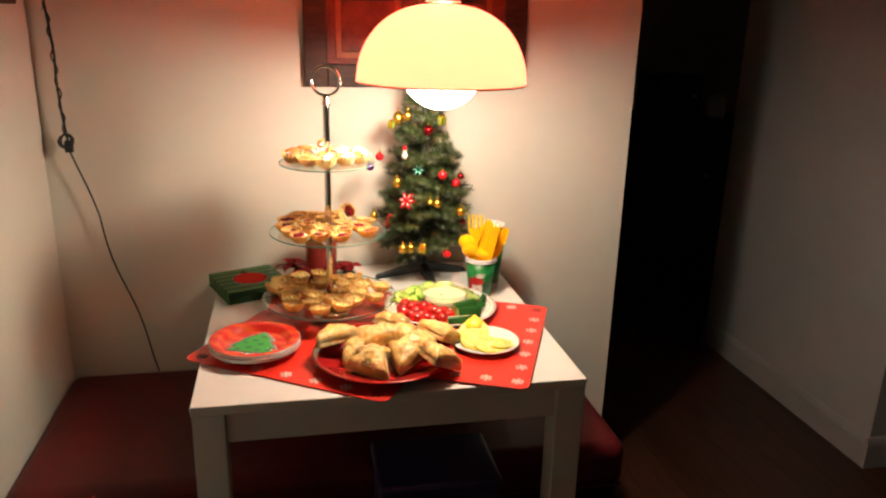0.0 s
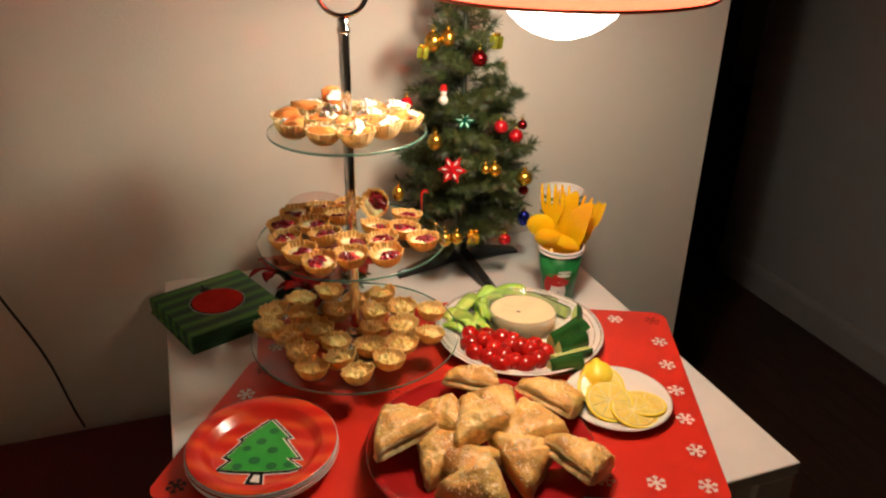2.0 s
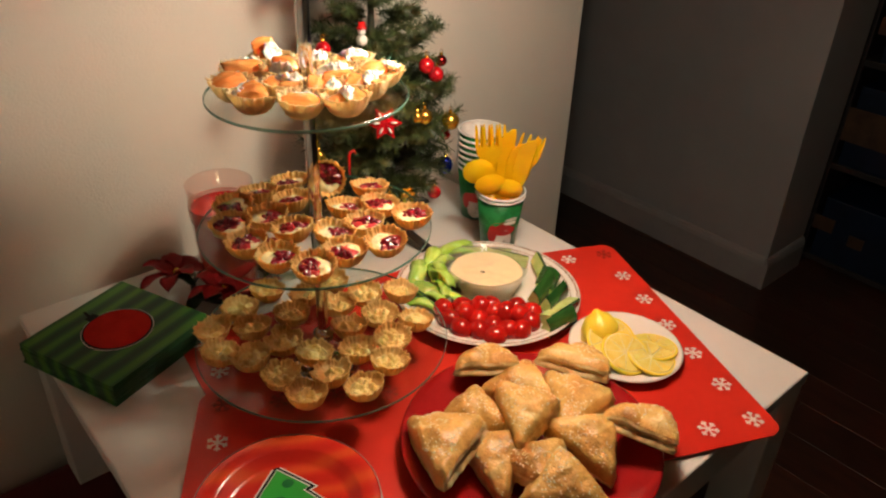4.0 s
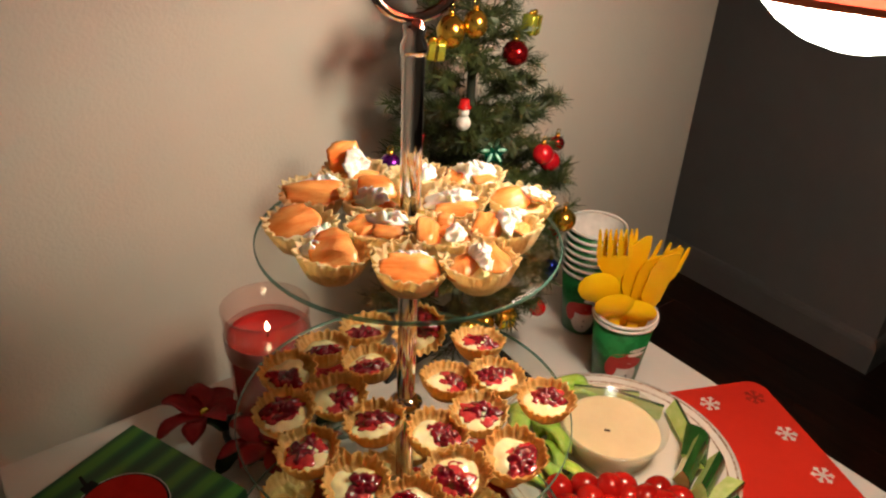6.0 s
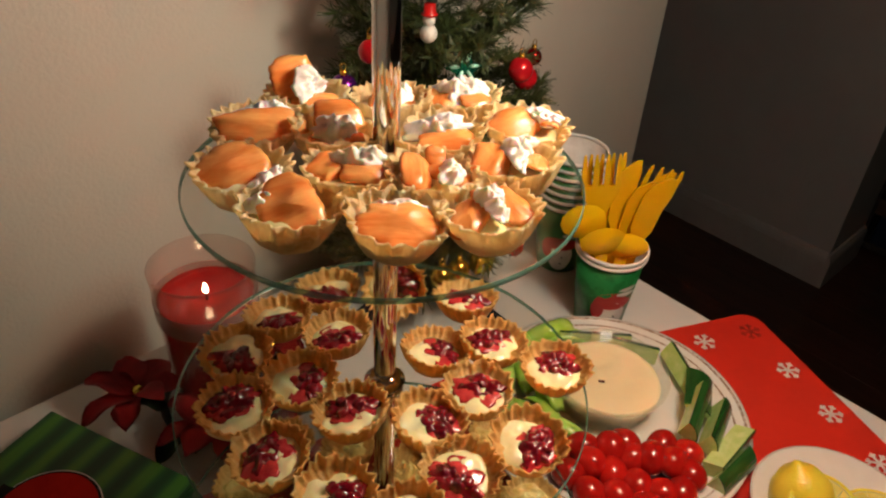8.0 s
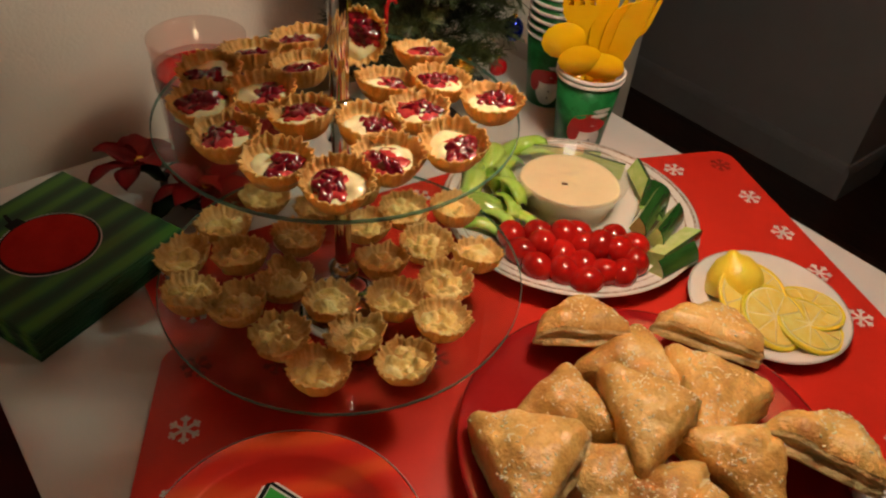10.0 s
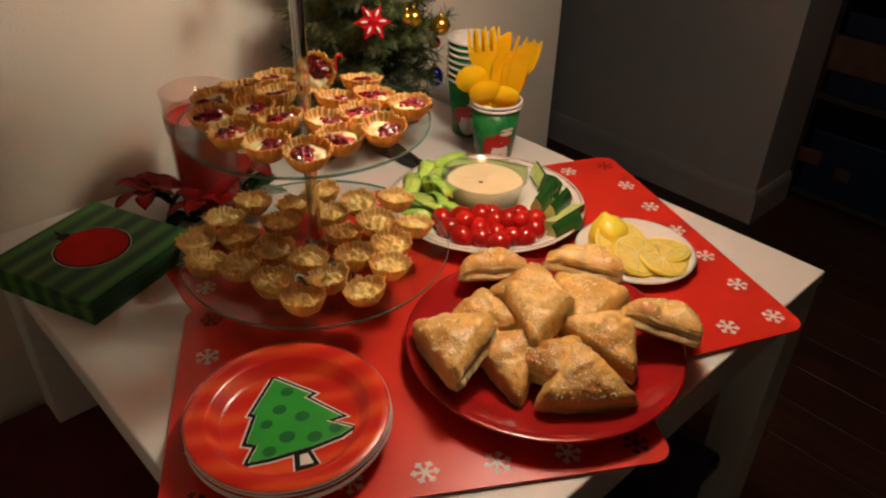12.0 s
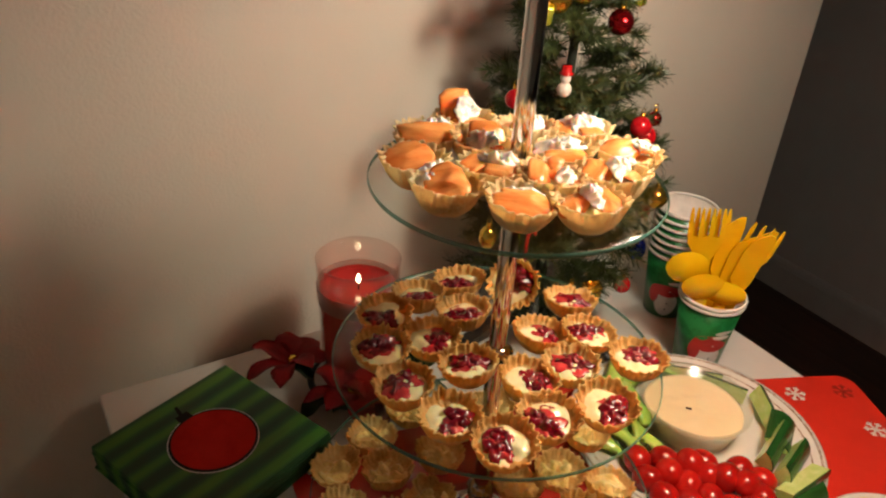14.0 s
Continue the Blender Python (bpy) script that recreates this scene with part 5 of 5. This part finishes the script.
# ---- candle ----
candle = thing("jar_candle", "lit red candle in a clear glass jar", "candle", pose(-0.107, 0.648, TH + 0.0004) @ Matrix.Diagonal((0.97, 0.97, 0.98, 1)))
part("jar", lathe([(0, 0), (0.036, 0), (0.04, 0.004), (0.0415, 0.02), (0.0465, 0.165), (0.0475, 0.172), (0.046, 0.173), (0.0445, 0.165), (0.039, 0.02), (0.037, 0.008), (0, 0.007)], 56), "glow_tinted_glass", candle, "clear glass jar")
part("wax", lathe([(0, 0.009), (0.0365, 0.009), (0.0385, 0.02), (0.0429, 0.131), (0.0431, 0.137), (0.039, 0.133), (0.02, 0.1315), (0, 0.131)], 48), "wax", candle, "deep red wax with a melted pool")
part("wick", tube([(0, 0, 0.129), (0.0005, 0, 0.143)], 0.001, 6), "ink", candle)
part("flame", lathe([(0, 0.139), (0.0022, 0.141), (0.0027, 0.1435), (0.0016, 0.148), (0, 0.152)], 16), "flame", candle, "small bright flame")
part("label", slab([(0.012 * math.cos(a), 0.008 * math.sin(a)) for a in (0, 1.2, 2.2, 3.3, 4.4, 5.3)], 0.0004), "paper_white", candle, "torn white paper label", False, pose(0.012, -0.0445, 0.122, 84, 0, 14))
part("wax_film", lathe([(0.0461, 0.12), (0.0466, 0.122), (0.0471, 0.14), (0.0468, 0.142)], 56), "wax_film", candle, "cloudy wax film on the glass")


def leaf(length, width, cup, seed):
    """A pointed cloth leaf with a fold along the middle."""
    bm = bmesh.new()
    n = 9
    rows = []
    for i in range(n + 1):
        f = i / n
        w = width * math.sin(math.pi * min(1, f * 0.92 + 0.06)) ** 0.8 * (1 - 0.15 * math.sin(f * 9 + seed))
        z = cup * math.sin(f * 2.4) - 0.25 * cup * f
        rows.append([bm.verts.new((f * length, s * w / 2, z + abs(s) * 0.12 * w + 0.0015 * math.sin(f * 8 + s + seed))) for s in (-1, -0.5, 0, 0.5, 1)])
    for a, b in zip(rows, rows[1:]):
        for k in range(4):
            bm.faces.new((a[k], b[k], b[k + 1], a[k + 1]))
    bmesh.ops.solidify(bm, geom=bm.faces[:], thickness=0.0007)
    bmesh.ops.recalc_face_normals(bm, faces=bm.faces[:])
    return bm


wreath = thing("poinsettia_ring", "artificial red poinsettia wreath round the candle", "wreath", pose(-0.11, 0.648, TH + 0.001))
part("wire_ring", tube([(0.053 * math.cos(2 * math.pi * k / 30), 0.053 * math.sin(2 * math.pi * k / 30), 0.006) for k in range(31)], 0.004, 6), "wire", wreath)
for cx, cy, cz, turn in ((-0.03, -0.054, 0.034, 10), (-0.004, -0.08, 0.026, 30), (0.068, 0.015, 0.02, 80), (-0.066, 0.03, 0.03, 30)):
    fl = part("flower_heart", ball(0.006, (cx, cy, cz + 0.004), (1, 1, 0.8), 12, None, 0.0015, 400, cx), "gold", wreath, "small golden flower heart")
    for k in range(7):
        part("petal", leaf(rnd.uniform(0.04, 0.056), rnd.uniform(0.024, 0.032), 0.012, k), "red_leaf", wreath, "red cloth petal", True, pose(cx, cy, cz, rnd.uniform(-15, 15), rnd.uniform(-18, 12), turn + 51 * k))
for k in range(15):
    a = 2 * math.pi * (k + 0.3 * math.sin(k * 5)) / 15
    if math.sin(a) > 0.8:
        continue
    part("leaf", leaf(rnd.uniform(0.036, 0.05), rnd.uniform(0.018, 0.026), 0.008, k + 20), "pale_leaf" if k % 5 == 1 else "green_leaf", wreath, "frosted pale leaf" if k % 5 == 1 else "dark green cloth leaf", True, pose(0.05 * math.cos(a), 0.05 * math.sin(a), 0.012, rnd.uniform(-20, 20), rnd.uniform(-25, 5), math.degrees(a) + rnd.uniform(-30, 30)))
part("leaf", leaf(0.06, 0.03, 0.008, 41), "pale_leaf", wreath, "frosted pale leaf", True, pose(0.012, -0.07, 0.03, 8, -12, -38))


# ---- cups ----
CUP = [(0, 0.003), (0.0255, 0.003), (0.0262, 0.0), (0.0275, 0.0), (0.0375, 0.0926), (0.0366, 0.0926), (0.0262, 0.005), (0, 0.0045)]


def cup_patch(a0, a1, z0, z1, off=0.0004):
    """A rounded printed patch that follows the cup's wall."""
    bm = bmesh.new()
    n = 26
    def at(a, z):
        r = 0.0275 + 0.01 * z / 0.092 + off
        return (r * math.cos(a), r * math.sin(a), z)
    rings = []
    for f in (0.02, 0.5, 1.0):
        rings.append([bm.verts.new(at((a0 + a1) / 2 + f * (a1 - a0) / 2 * math.cos(2 * math.pi * k / n), (z0 + z1) / 2 + f * (z1 - z0) / 2 * math.sin(2 * math.pi * k / n))) for k in range(n)])
    for r0, r1 in zip(rings, rings[1:]):
        for k in range(n):
            bm.faces.new((r0[k], r1[k], r1[(k + 1) % n], r0[(k + 1) % n]))
    bm.faces.new(rings[0])
    bmesh.ops.recalc_face_normals(bm, faces=bm.faces[:])
    return bm


def paper_cup(m, label, group=""):
    t = thing("paper_cup", label, "cup", m, group)
    part("wall", lathe(CUP, 56), "cup_green", t, "green printed paper wall")
    part("rim", lathe([(0.0377, 0.0936), (0.0394, 0.0936), (0.0402, 0.0953), (0.0395, 0.097), (0.0376, 0.0974), (0.0363, 0.0955), (0.0377, 0.0936)], 56), "paper_white", t, "white rolled rim")
    part("lining", lathe([(0.0358, 0.094), (0.0263, 0.0062), (0, 0.0056)], 48), "paper_white", t, "white paper lining")
    f = radians(-118)
    part("white_patch", cup_patch(f - 0.55, f + 0.45, 0.004, 0.046), "paper_white", t, "white rounded print")
    part("scarf_band", cup_patch(f - 0.75, f + 0.55, 0.036, 0.055, 0.0007), "cup_red", t, "red printed band")
    part("scarf_tail", cup_patch(f - 0.85, f - 0.4, 0.022, 0.048, 0.0009), "cup_red", t)
    part("white_stripe", cup_patch(f - 0.1, f + 0.6, 0.056, 0.062, 0.0007), "paper_white", t)
    for a, z in ((0.0, 0.014), (0.02, 0.024)):
        part("dot", cup_patch(f + a - 0.035, f + a + 0.035, z, z + 0.0025, 0.0009), "ink", t)
    return t


cup = paper_cup(pose(0.287, 0.489, TH + 0.0004), "green printed paper cup under a second cup", "nested paper cups")
copy_thing(cup, pose(0.287, 0.489, TH + 0.0064, 0, 0, 3))
stack = paper_cup(pose(0.336, 0.592, TH + 0.0004, 0, 0, -20), "green printed paper cup at the bottom of a stack", "stacked paper cups")
for k in range(1, 7):
    copy_thing(stack, pose(0.336, 0.592, TH + 0.0004 + 0.0105 * k, 0, 0, -20 + 25 * k))


def cutlery(kind, m):
    """A yellow plastic fork, knife or spoon, its head up, with a gently bent handle."""
    t = thing("plastic_" + kind, "yellow plastic " + kind + " standing in a paper cup", kind, m, "yellow cutlery in the cup")
    bm = bmesh.new()

    def strip(xs):
        """xs: rows of (along, left, right)."""
        rows = []
        for s, a, b in xs:
            bend = 0.006 * math.sin((s - 0.05) * 22) if s > 0.09 else 0.0
            rows.append([bm.verts.new((a, bend + 0.0009, s)), bm.verts.new((b, bend + 0.0009, s)), bm.verts.new((b, bend - 0.0009, s)), bm.verts.new((a, bend - 0.0009, s))])
        for p, q2 in zip(rows, rows[1:]):
            for k in range(4):
                bm.faces.new((p[k], p[(k + 1) % 4], q2[(k + 1) % 4], q2[k]))
        bm.faces.new(rows[0])
        bm.faces.new(rows[-1][::-1])
    if kind == "fork":
        strip([(0, -0.005, 0.005), (0.06, -0.004, 0.004), (0.105, -0.0035, 0.0035), (0.118, -0.008, 0.008), (0.128, -0.0115, 0.0115), (0.136, -0.012, 0.012)])
        for k in range(4):
            x = -0.0105 + 0.007 * k
            strip([(0.1355, x - 0.0018, x + 0.0018), (0.16, x - 0.0014, x + 0.0014), (0.168, x - 0.0006, x + 0.0006)])
    elif kind == "knife":
        strip([(0, -0.005, 0.005), (0.06, -0.0042, 0.0042), (0.095, -0.0045, 0.0045), (0.105, -0.008, 0.006), (0.14, -0.009, 0.006), (0.158, -0.007, 0.006), (0.17, 0.001, 0.0045)])
    else:
        strip([(0, -0.005, 0.005), (0.06, -0.004, 0.004), (0.108, -0.0035, 0.0035)])
        nn, mm = 14, 5
        for s in (1, -1):
            rows = []
            for i in range(mm + 1):
                f = i / mm
                row = []
                for k in range(nn):
                    a = 2 * math.pi * k / nn
                    row.append(bm.verts.new((0.0145 * f * math.cos(a), 0.007 * (f * f - 1) + 0.0045 + s * 0.0006, 0.128 + 0.0215 * f * math.sin(a))))
                rows.append(row)
            for r0, r1 in zip(rows, rows[1:]):
                for k in range(nn):
                    q = (r0[k], r1[k], r1[(k + 1) % nn], r0[(k + 1) % nn])
                    bm.faces.new(q if s > 0 else q[::-1])
    bmesh.ops.remove_doubles(bm, verts=bm.verts[:], dist=1e-5)
    bmesh.ops.recalc_face_normals(bm, faces=bm.faces[:])
    part("body", bm, "yellow", t, "", kind == "spoon")
    return t


for kind, dx, dy, rx, ry, rz, ln in (("fork", -0.01, 0.006, -2, -6, -42, 1.17), ("fork", -0.006, 0.01, -5, -3, -36, 1.14), ("spoon", -0.018, -0.01, 7, -8, -38, 0.86), ("spoon", -0.022, 0.0, 0, -13, -40, 0.98), ("knife", 0.0, 0.004, -3, 4, -34, 1.1), ("knife", 0.01, -0.004, 3, 11, -46, 1.08), ("fork", 0.012, 0.003, -2, 14, -36, 1.08), ("knife", 0.008, 0.002, 1, 8, -40, 1.0), ("knife", 0.012, 0.006, -3, 17, -34, 1.04), ("fork", -0.004, 0.012, -8, 0, -50, 1.06), ("spoon", 0.0, -0.014, 9, 2, -48, 0.8)):
    cutlery(kind, pose(0.287 + dx * 0.6, 0.489 + dy * 0.6, TH + 0.0125, rx, ry, rz) @ Matrix.Diagonal((1.7, 1.0, ln, 1)))

server = thing("cake_knife", "dark metal serving knife lying on the table", "knife", pose(0.183, 0.575, TH + 0.0008, 0, 0, 88))
part("handle", tube([(-0.05, 0, 0.006), (-0.02, 0, 0.008), (0.03, 0, 0.007)], 0.006, 10, taper=0.005), "black_plastic", server, "black handle")
part("blade", slab([(0.025, -0.006), (0.06, -0.009), (0.12, -0.008), (0.15, 0.0), (0.14, 0.006), (0.06, 0.008), (0.025, 0.006)], 0.0015, 0.005), "steel", server, "dark steel blade", False)

# ---- tree ----
TREE = (0.165, 0.664)
fir = thing("christmas_tree", "small artificial green Christmas tree on a black stand", "tree", pose(TREE[0], TREE[1], TH + 0.0004))
part("trunk", tube([(0, 0, 0.01), (0.001, 0, 0.3), (0, 0, 0.6)], 0.008, 8, taper=0.003), "twig", fir, "dark wire trunk")
part("socket", lathe([(0, 0.012), (0.016, 0.012), (0.017, 0.05), (0.012, 0.055), (0, 0.055)], 20), "black_plastic", fir)
for k in range(4):
    bm = bmesh.new()
    a = [bm.verts.new(v) for v in ((0, -0.009, 0.04), (0, 0.009, 0.04), (0, 0.009, 0.012), (0, -0.009, 0.012))]
    b = [bm.verts.new(v) for v in ((0.125, -0.009, 0.008), (0.125, 0.009, 0.008), (0.13, 0.009, 0.0), (0.13, -0.009, 0.0))]
    for i in range(4):
        bm.faces.new((a[i], a[(i + 1) % 4], b[(i + 1) % 4], b[i]))
    bm.faces.new(a[::-1])
    bm.faces.new(b)
    bmesh.ops.recalc_face_normals(bm, faces=bm.faces[:])
    part("stand_leg", bm, "black_plastic", fir, "black plastic stand leg", False, pose(0, 0, 0, 0, 0, -82 + 90 * k))


def fir_branch(length, seed):
    """A wire twig with short side shoots, all covered in thin needles."""
    q = np.random.RandomState(seed)
    verts, faces = [], []
    stems = [((0, 0, 0), (length, 0, length * 0.22))]
    for k in range(max(2, int(length / 0.017))):
        f = 0.25 + 0.7 * (k + 0.5) / max(2, int(length / 0.017))
        s = 1 if k % 2 else -1
        p = np.array((length * f, 0, length * 0.22 * f))
        l2 = length * 0.42 * (1.15 - f * 0.6)
        stems.append((tuple(p), tuple(p + l2 * np.array((0.75, s * 0.72, 0.18 + 0.2 * q.rand())))))
    for a, b in stems:
        a, b = np.array(a), np.array(b)
        d = b - a
        L = np.linalg.norm(d)
        d = d / L
        u = np.cross(d, (0, 0, 1.0))
        u /= np.linalg.norm(u)
        v = np.cross(u, d)
        for s in (u * 0.0009, v * 0.0009):
            k = len(verts)
            verts += [a - s, a + s, b + s, b - s]
            faces.append((k, k + 1, k + 2, k + 3))
        for i in range(int(L / 0.00048)):
            f = q.rand()
            ang = q.rand() * 2 * math.pi
            out = (u * math.cos(ang) + v * math.sin(ang)) * 0.86 + d * (0.35 + 0.5 * q.rand())
            out /= np.linalg.norm(out)
            ln = 0.011 + 0.009 * q.rand()
            p = a + d * L * (0.06 + 0.94 * f)
            w = np.cross(out, d)
            w = w / (np.linalg.norm(w) + 1e-9) * 0.00062
            tip = p + out * ln
            k = len(verts)
            verts += [p - w, p + w, tip + w * 0.5, tip - w * 0.5]
            faces.append((k, k + 1, k + 2, k + 3))
    me = bpy.data.meshes.new("branch")
    me.from_pydata([tuple(x) for x in verts], [], faces)
    me.materials.append(M["needle"])
    return me


BR = [[fir_branch(l, 10 * k + j) for j in range(3)] for k, l in enumerate((0.045, 0.06, 0.078, 0.095))]
tiers = 15
for k in range(tiers):
    f = k / (tiers - 1)
    z = 0.1 + 0.46 * f
    reach = 0.11 * (1 - f) ** 0.9 + 0.02
    count = int(11 - 6 * f)
    size = min(3, max(0, int((reach - 0.038) / 0.0205)))
    for j in range(count):
        a = 360 * (j + 0.5 * (k % 2)) / count + rnd.uniform(-14, 14)
        me = BR[size][rnd.randrange(3)]
        if math.sin(radians(a)) > 0.5 and reach > 0.1:
            me = BR[2][rnd.randrange(3)]
        part_of("branch", me, "needle", fir, "", False, pose(0, 0, z + rnd.uniform(-0.012, 0.012), rnd.uniform(-25, 25), rnd.uniform(-14, 16) + 6 * (1 - f), a) @ Matrix.Translation((reach * 0.12, 0, 0)))
for dz, dy, a, s in ((0.285, -34, -38, 1), (0.29, -24, -30, 1), (0.28, -44, -46, 0), (0.19, -22, -34, 2), (0.2, -14, -26, 2), (0.17, -8, -42, 2)):
    part_of("branch", BR[s][0], "needle", fir, "", False, pose(0.02, -0.015, dz, 0, dy, a) @ Matrix.Translation((0.03, 0, 0)))
for j in range(4):
    part_of("branch", BR[0][j % 3], "needle", fir, "", False, pose(0, 0, 0.55 + 0.01 * j, 0, -70 + 6 * j, 90 * j))


# ---- ornaments ----
def bauble(x, y, z, r, material, label, squash=1.0):
    t = thing("bauble", label, "bauble", pose(x, y, z), "ornaments on the tree")
    part("ball", ball(r, (0, 0, 0), (1, 1, squash), 24), material, t)
    part("cap", lathe([(0, r * squash + 0.004), (0.0028, r * squash + 0.0035), (0.0032, r * squash - 0.001), (0, r * squash - 0.0012)], 12), "gold", t, "golden cap")
    part("loop", tube([(0.003 * math.sin(a), 0, r * squash + 0.006 + 0.003 * math.cos(a)) for a in [k * 0.628 for k in range(11)]], 0.0005, 5), "gold", t)
    return t


def star(x, y, z, r, material, label, turn=0):
    """A faceted six-pointed star with raised petals."""
    t = thing("star_ornament", label, "star", pose(x, y, z, 62, 0, turn), "ornaments on the tree")
    bm = bmesh.new()
    for s in (1, -1):
        c = bm.verts.new((0, 0, s * r * 0.28))
        rim = [bm.verts.new(((r if k % 2 == 0 else r * 0.55) * math.cos(math.pi * k / 6), (r if k % 2 == 0 else r * 0.55) * math.sin(math.pi * k / 6), 0)) for k in range(12)]
        for k in range(12):
            f = (c, rim[k], rim[(k + 1) % 12])
            bm.faces.new(f if s > 0 else f[::-1])
    bmesh.ops.remove_doubles(bm, verts=bm.verts[:], dist=1e-6)
    part("body", bm, material, t, "", False)
    for k in range(6):
        a = math.pi * k / 3
        p = ball(r * (0.24 if material == "emerald" else 0.17), (r * 0.5, 0, r * 0.19), (1.25, 0.42, 0.35), 12)
        part("petal", p, "petal_mint" if material == "emerald" else "petal_silver", t, "bright glittering petal", True, pose(0, 0, 0, 0, 0, 60 * k))
    return t


def gift(x, y, z, s, material, label, turn):
    t = thing("gift_ornament", label, "gift ornament", pose(x, y, z, 4, 5, turn), "ornaments on the tree")
    part("box", box(s, s * 0.7, s, (0, 0, 0), 0.002), material, t)
    part("ribbon", box(s * 0.2, s * 0.74, s * 1.03, (0, 0, -s * 0.015), 0.001), "gold", t, "", False)
    for q in (-1, 1):
        part("bow", ball(s * 0.22, (q * s * 0.2, 0, s * 1.1), (1, 0.5, 0.6), 12), "gold", t)
    return t


bauble(0.166, 0.598, 1.147, 0.0135, "dark_red", "shiny dark red glass bauble")
bauble(0.2, 0.575, 1.036, 0.012, "red_ball", "small bright red bauble")
bauble(0.254, 0.606, 1.026, 0.009, "dark_red", "small dark red twin tree bauble")
bauble(0.241, 0.602, 1.008, 0.0125, "red_ball", "bright red twin tree bauble")
bauble(0.25, 0.575, 0.939, 0.0145, "gold", "shiny golden tree bauble")
bauble(0.265, 0.6, 0.85, 0.012, "blue", "shiny blue tree bauble", 1.3)
bauble(0.262, 0.6, 0.905, 0.009, "red_ball", "small red bauble on a branch")
bauble(0.215, 0.568, 0.828, 0.011, "red_ball", "small bright red bauble")
bauble(0.042, 0.6, 1.081, 0.0105, "red_ball", "small red bauble on a branch")
bauble(0.018, 0.605, 1.055, 0.011, "violet", "violet metallic tree bauble")
bauble(0.085, 0.58, 1.018, 0.0125, "gold", "golden bell-shaped tree bauble", 1.2)
bauble(0.185, 0.56, 0.966, 0.0125, "gold", "golden filigree tree bauble")
bauble(0.165, 0.552, 0.972, 0.009, "gold", "small golden bauble on a branch")
bauble(0.027, 0.602, 0.925, 0.01, "gold", "golden drop-shaped tree bauble", 1.4)
bauble(0.098, 0.56, 0.848, 0.012, "gold", "golden bell-shaped tree bauble", 1.1)
bauble(0.118, 0.556, 0.85, 0.011, "gold", "golden bell-shaped tree bauble", 1.1)
bauble(0.09, 0.61, 1.175, 0.014, "gold", "large golden bell on the tree", 1.2)
bauble(0.112, 0.6, 1.182, 0.012, "gold", "golden bell hanging on the tree", 1.2)
star(0.141, 0.592, 1.047, 0.0185, "emerald", "green metallic star with bright petals", -27)
star(0.104, 0.548, 0.978, 0.025, "red_ball", "red metallic star with bright petals", -30)
gift(0.2, 0.615, 1.158, 0.021, "lime", "small lime foil gift box", 20)
gift(0.146, 0.553, 0.838, 0.021, "gold", "small golden foil gift box", -12)
gift(0.073, 0.612, 1.15, 0.018, "lime", "small lime foil gift box", -25)
man = thing("snowman_ornament", "small white figure with a red hat", "ornament", pose(0.106, 0.602, 1.082) @ Matrix.Diagonal((0.85, 0.85, 0.95, 1)), "ornaments on the tree")
bm = bmesh.new()
ball(0.009, (0, 0, 0), (1, 1, 0.95), 16, bm)
ball(0.0065, (0, 0, 0.0125), (1, 1, 1), 16, bm)
part("body", bm, "white_gloss", man)
part("hat", lathe([(0, 0.0265), (0.0058, 0.0265), (0.0062, 0.0195), (0.0085, 0.0185), (0.0085, 0.017), (0, 0.0168)], 18), "red_gloss", man, "red hat")
cane = thing("candy_cane", "thin red and white candy cane", "candy cane", pose(0.06, 0.575, 0.9), "ornaments on the tree")
part("stick", tube([(0, 0, 0), (0, 0, 0.03), (0.003, 0, 0.036), (0.009, 0, 0.036), (0.011, 0, 0.031)], 0.0022, 8), "red_gloss", cane)

# ---- floor planks ----
PLANKS = {}
row = 0
x = -0.80
while x < 4.2:
    y = -2.9 + (row * 0.41) % 1.1 - 1.1
    while y < 4.2:
        a, b = max(y, -2.9), min(y + 1.2, 4.2)
        if b - a > 0.05:
            key = round(b - a, 3)
            if key not in PLANKS:
                bmp = box(0.1284, key - 0.0008, 0.006, (0, 0, 0), 0.0003, 1)
                mp = bpy.data.meshes.new("plank")
                bmp.to_mesh(mp)
                bmp.free()
                PLANKS[key] = mp
            part_of("plank", PLANKS[key], "floor", ground, "", False, pose(x + 0.064, (a + b) / 2, -0.0061))
        y += 1.2
    x += 0.129
    row += 1
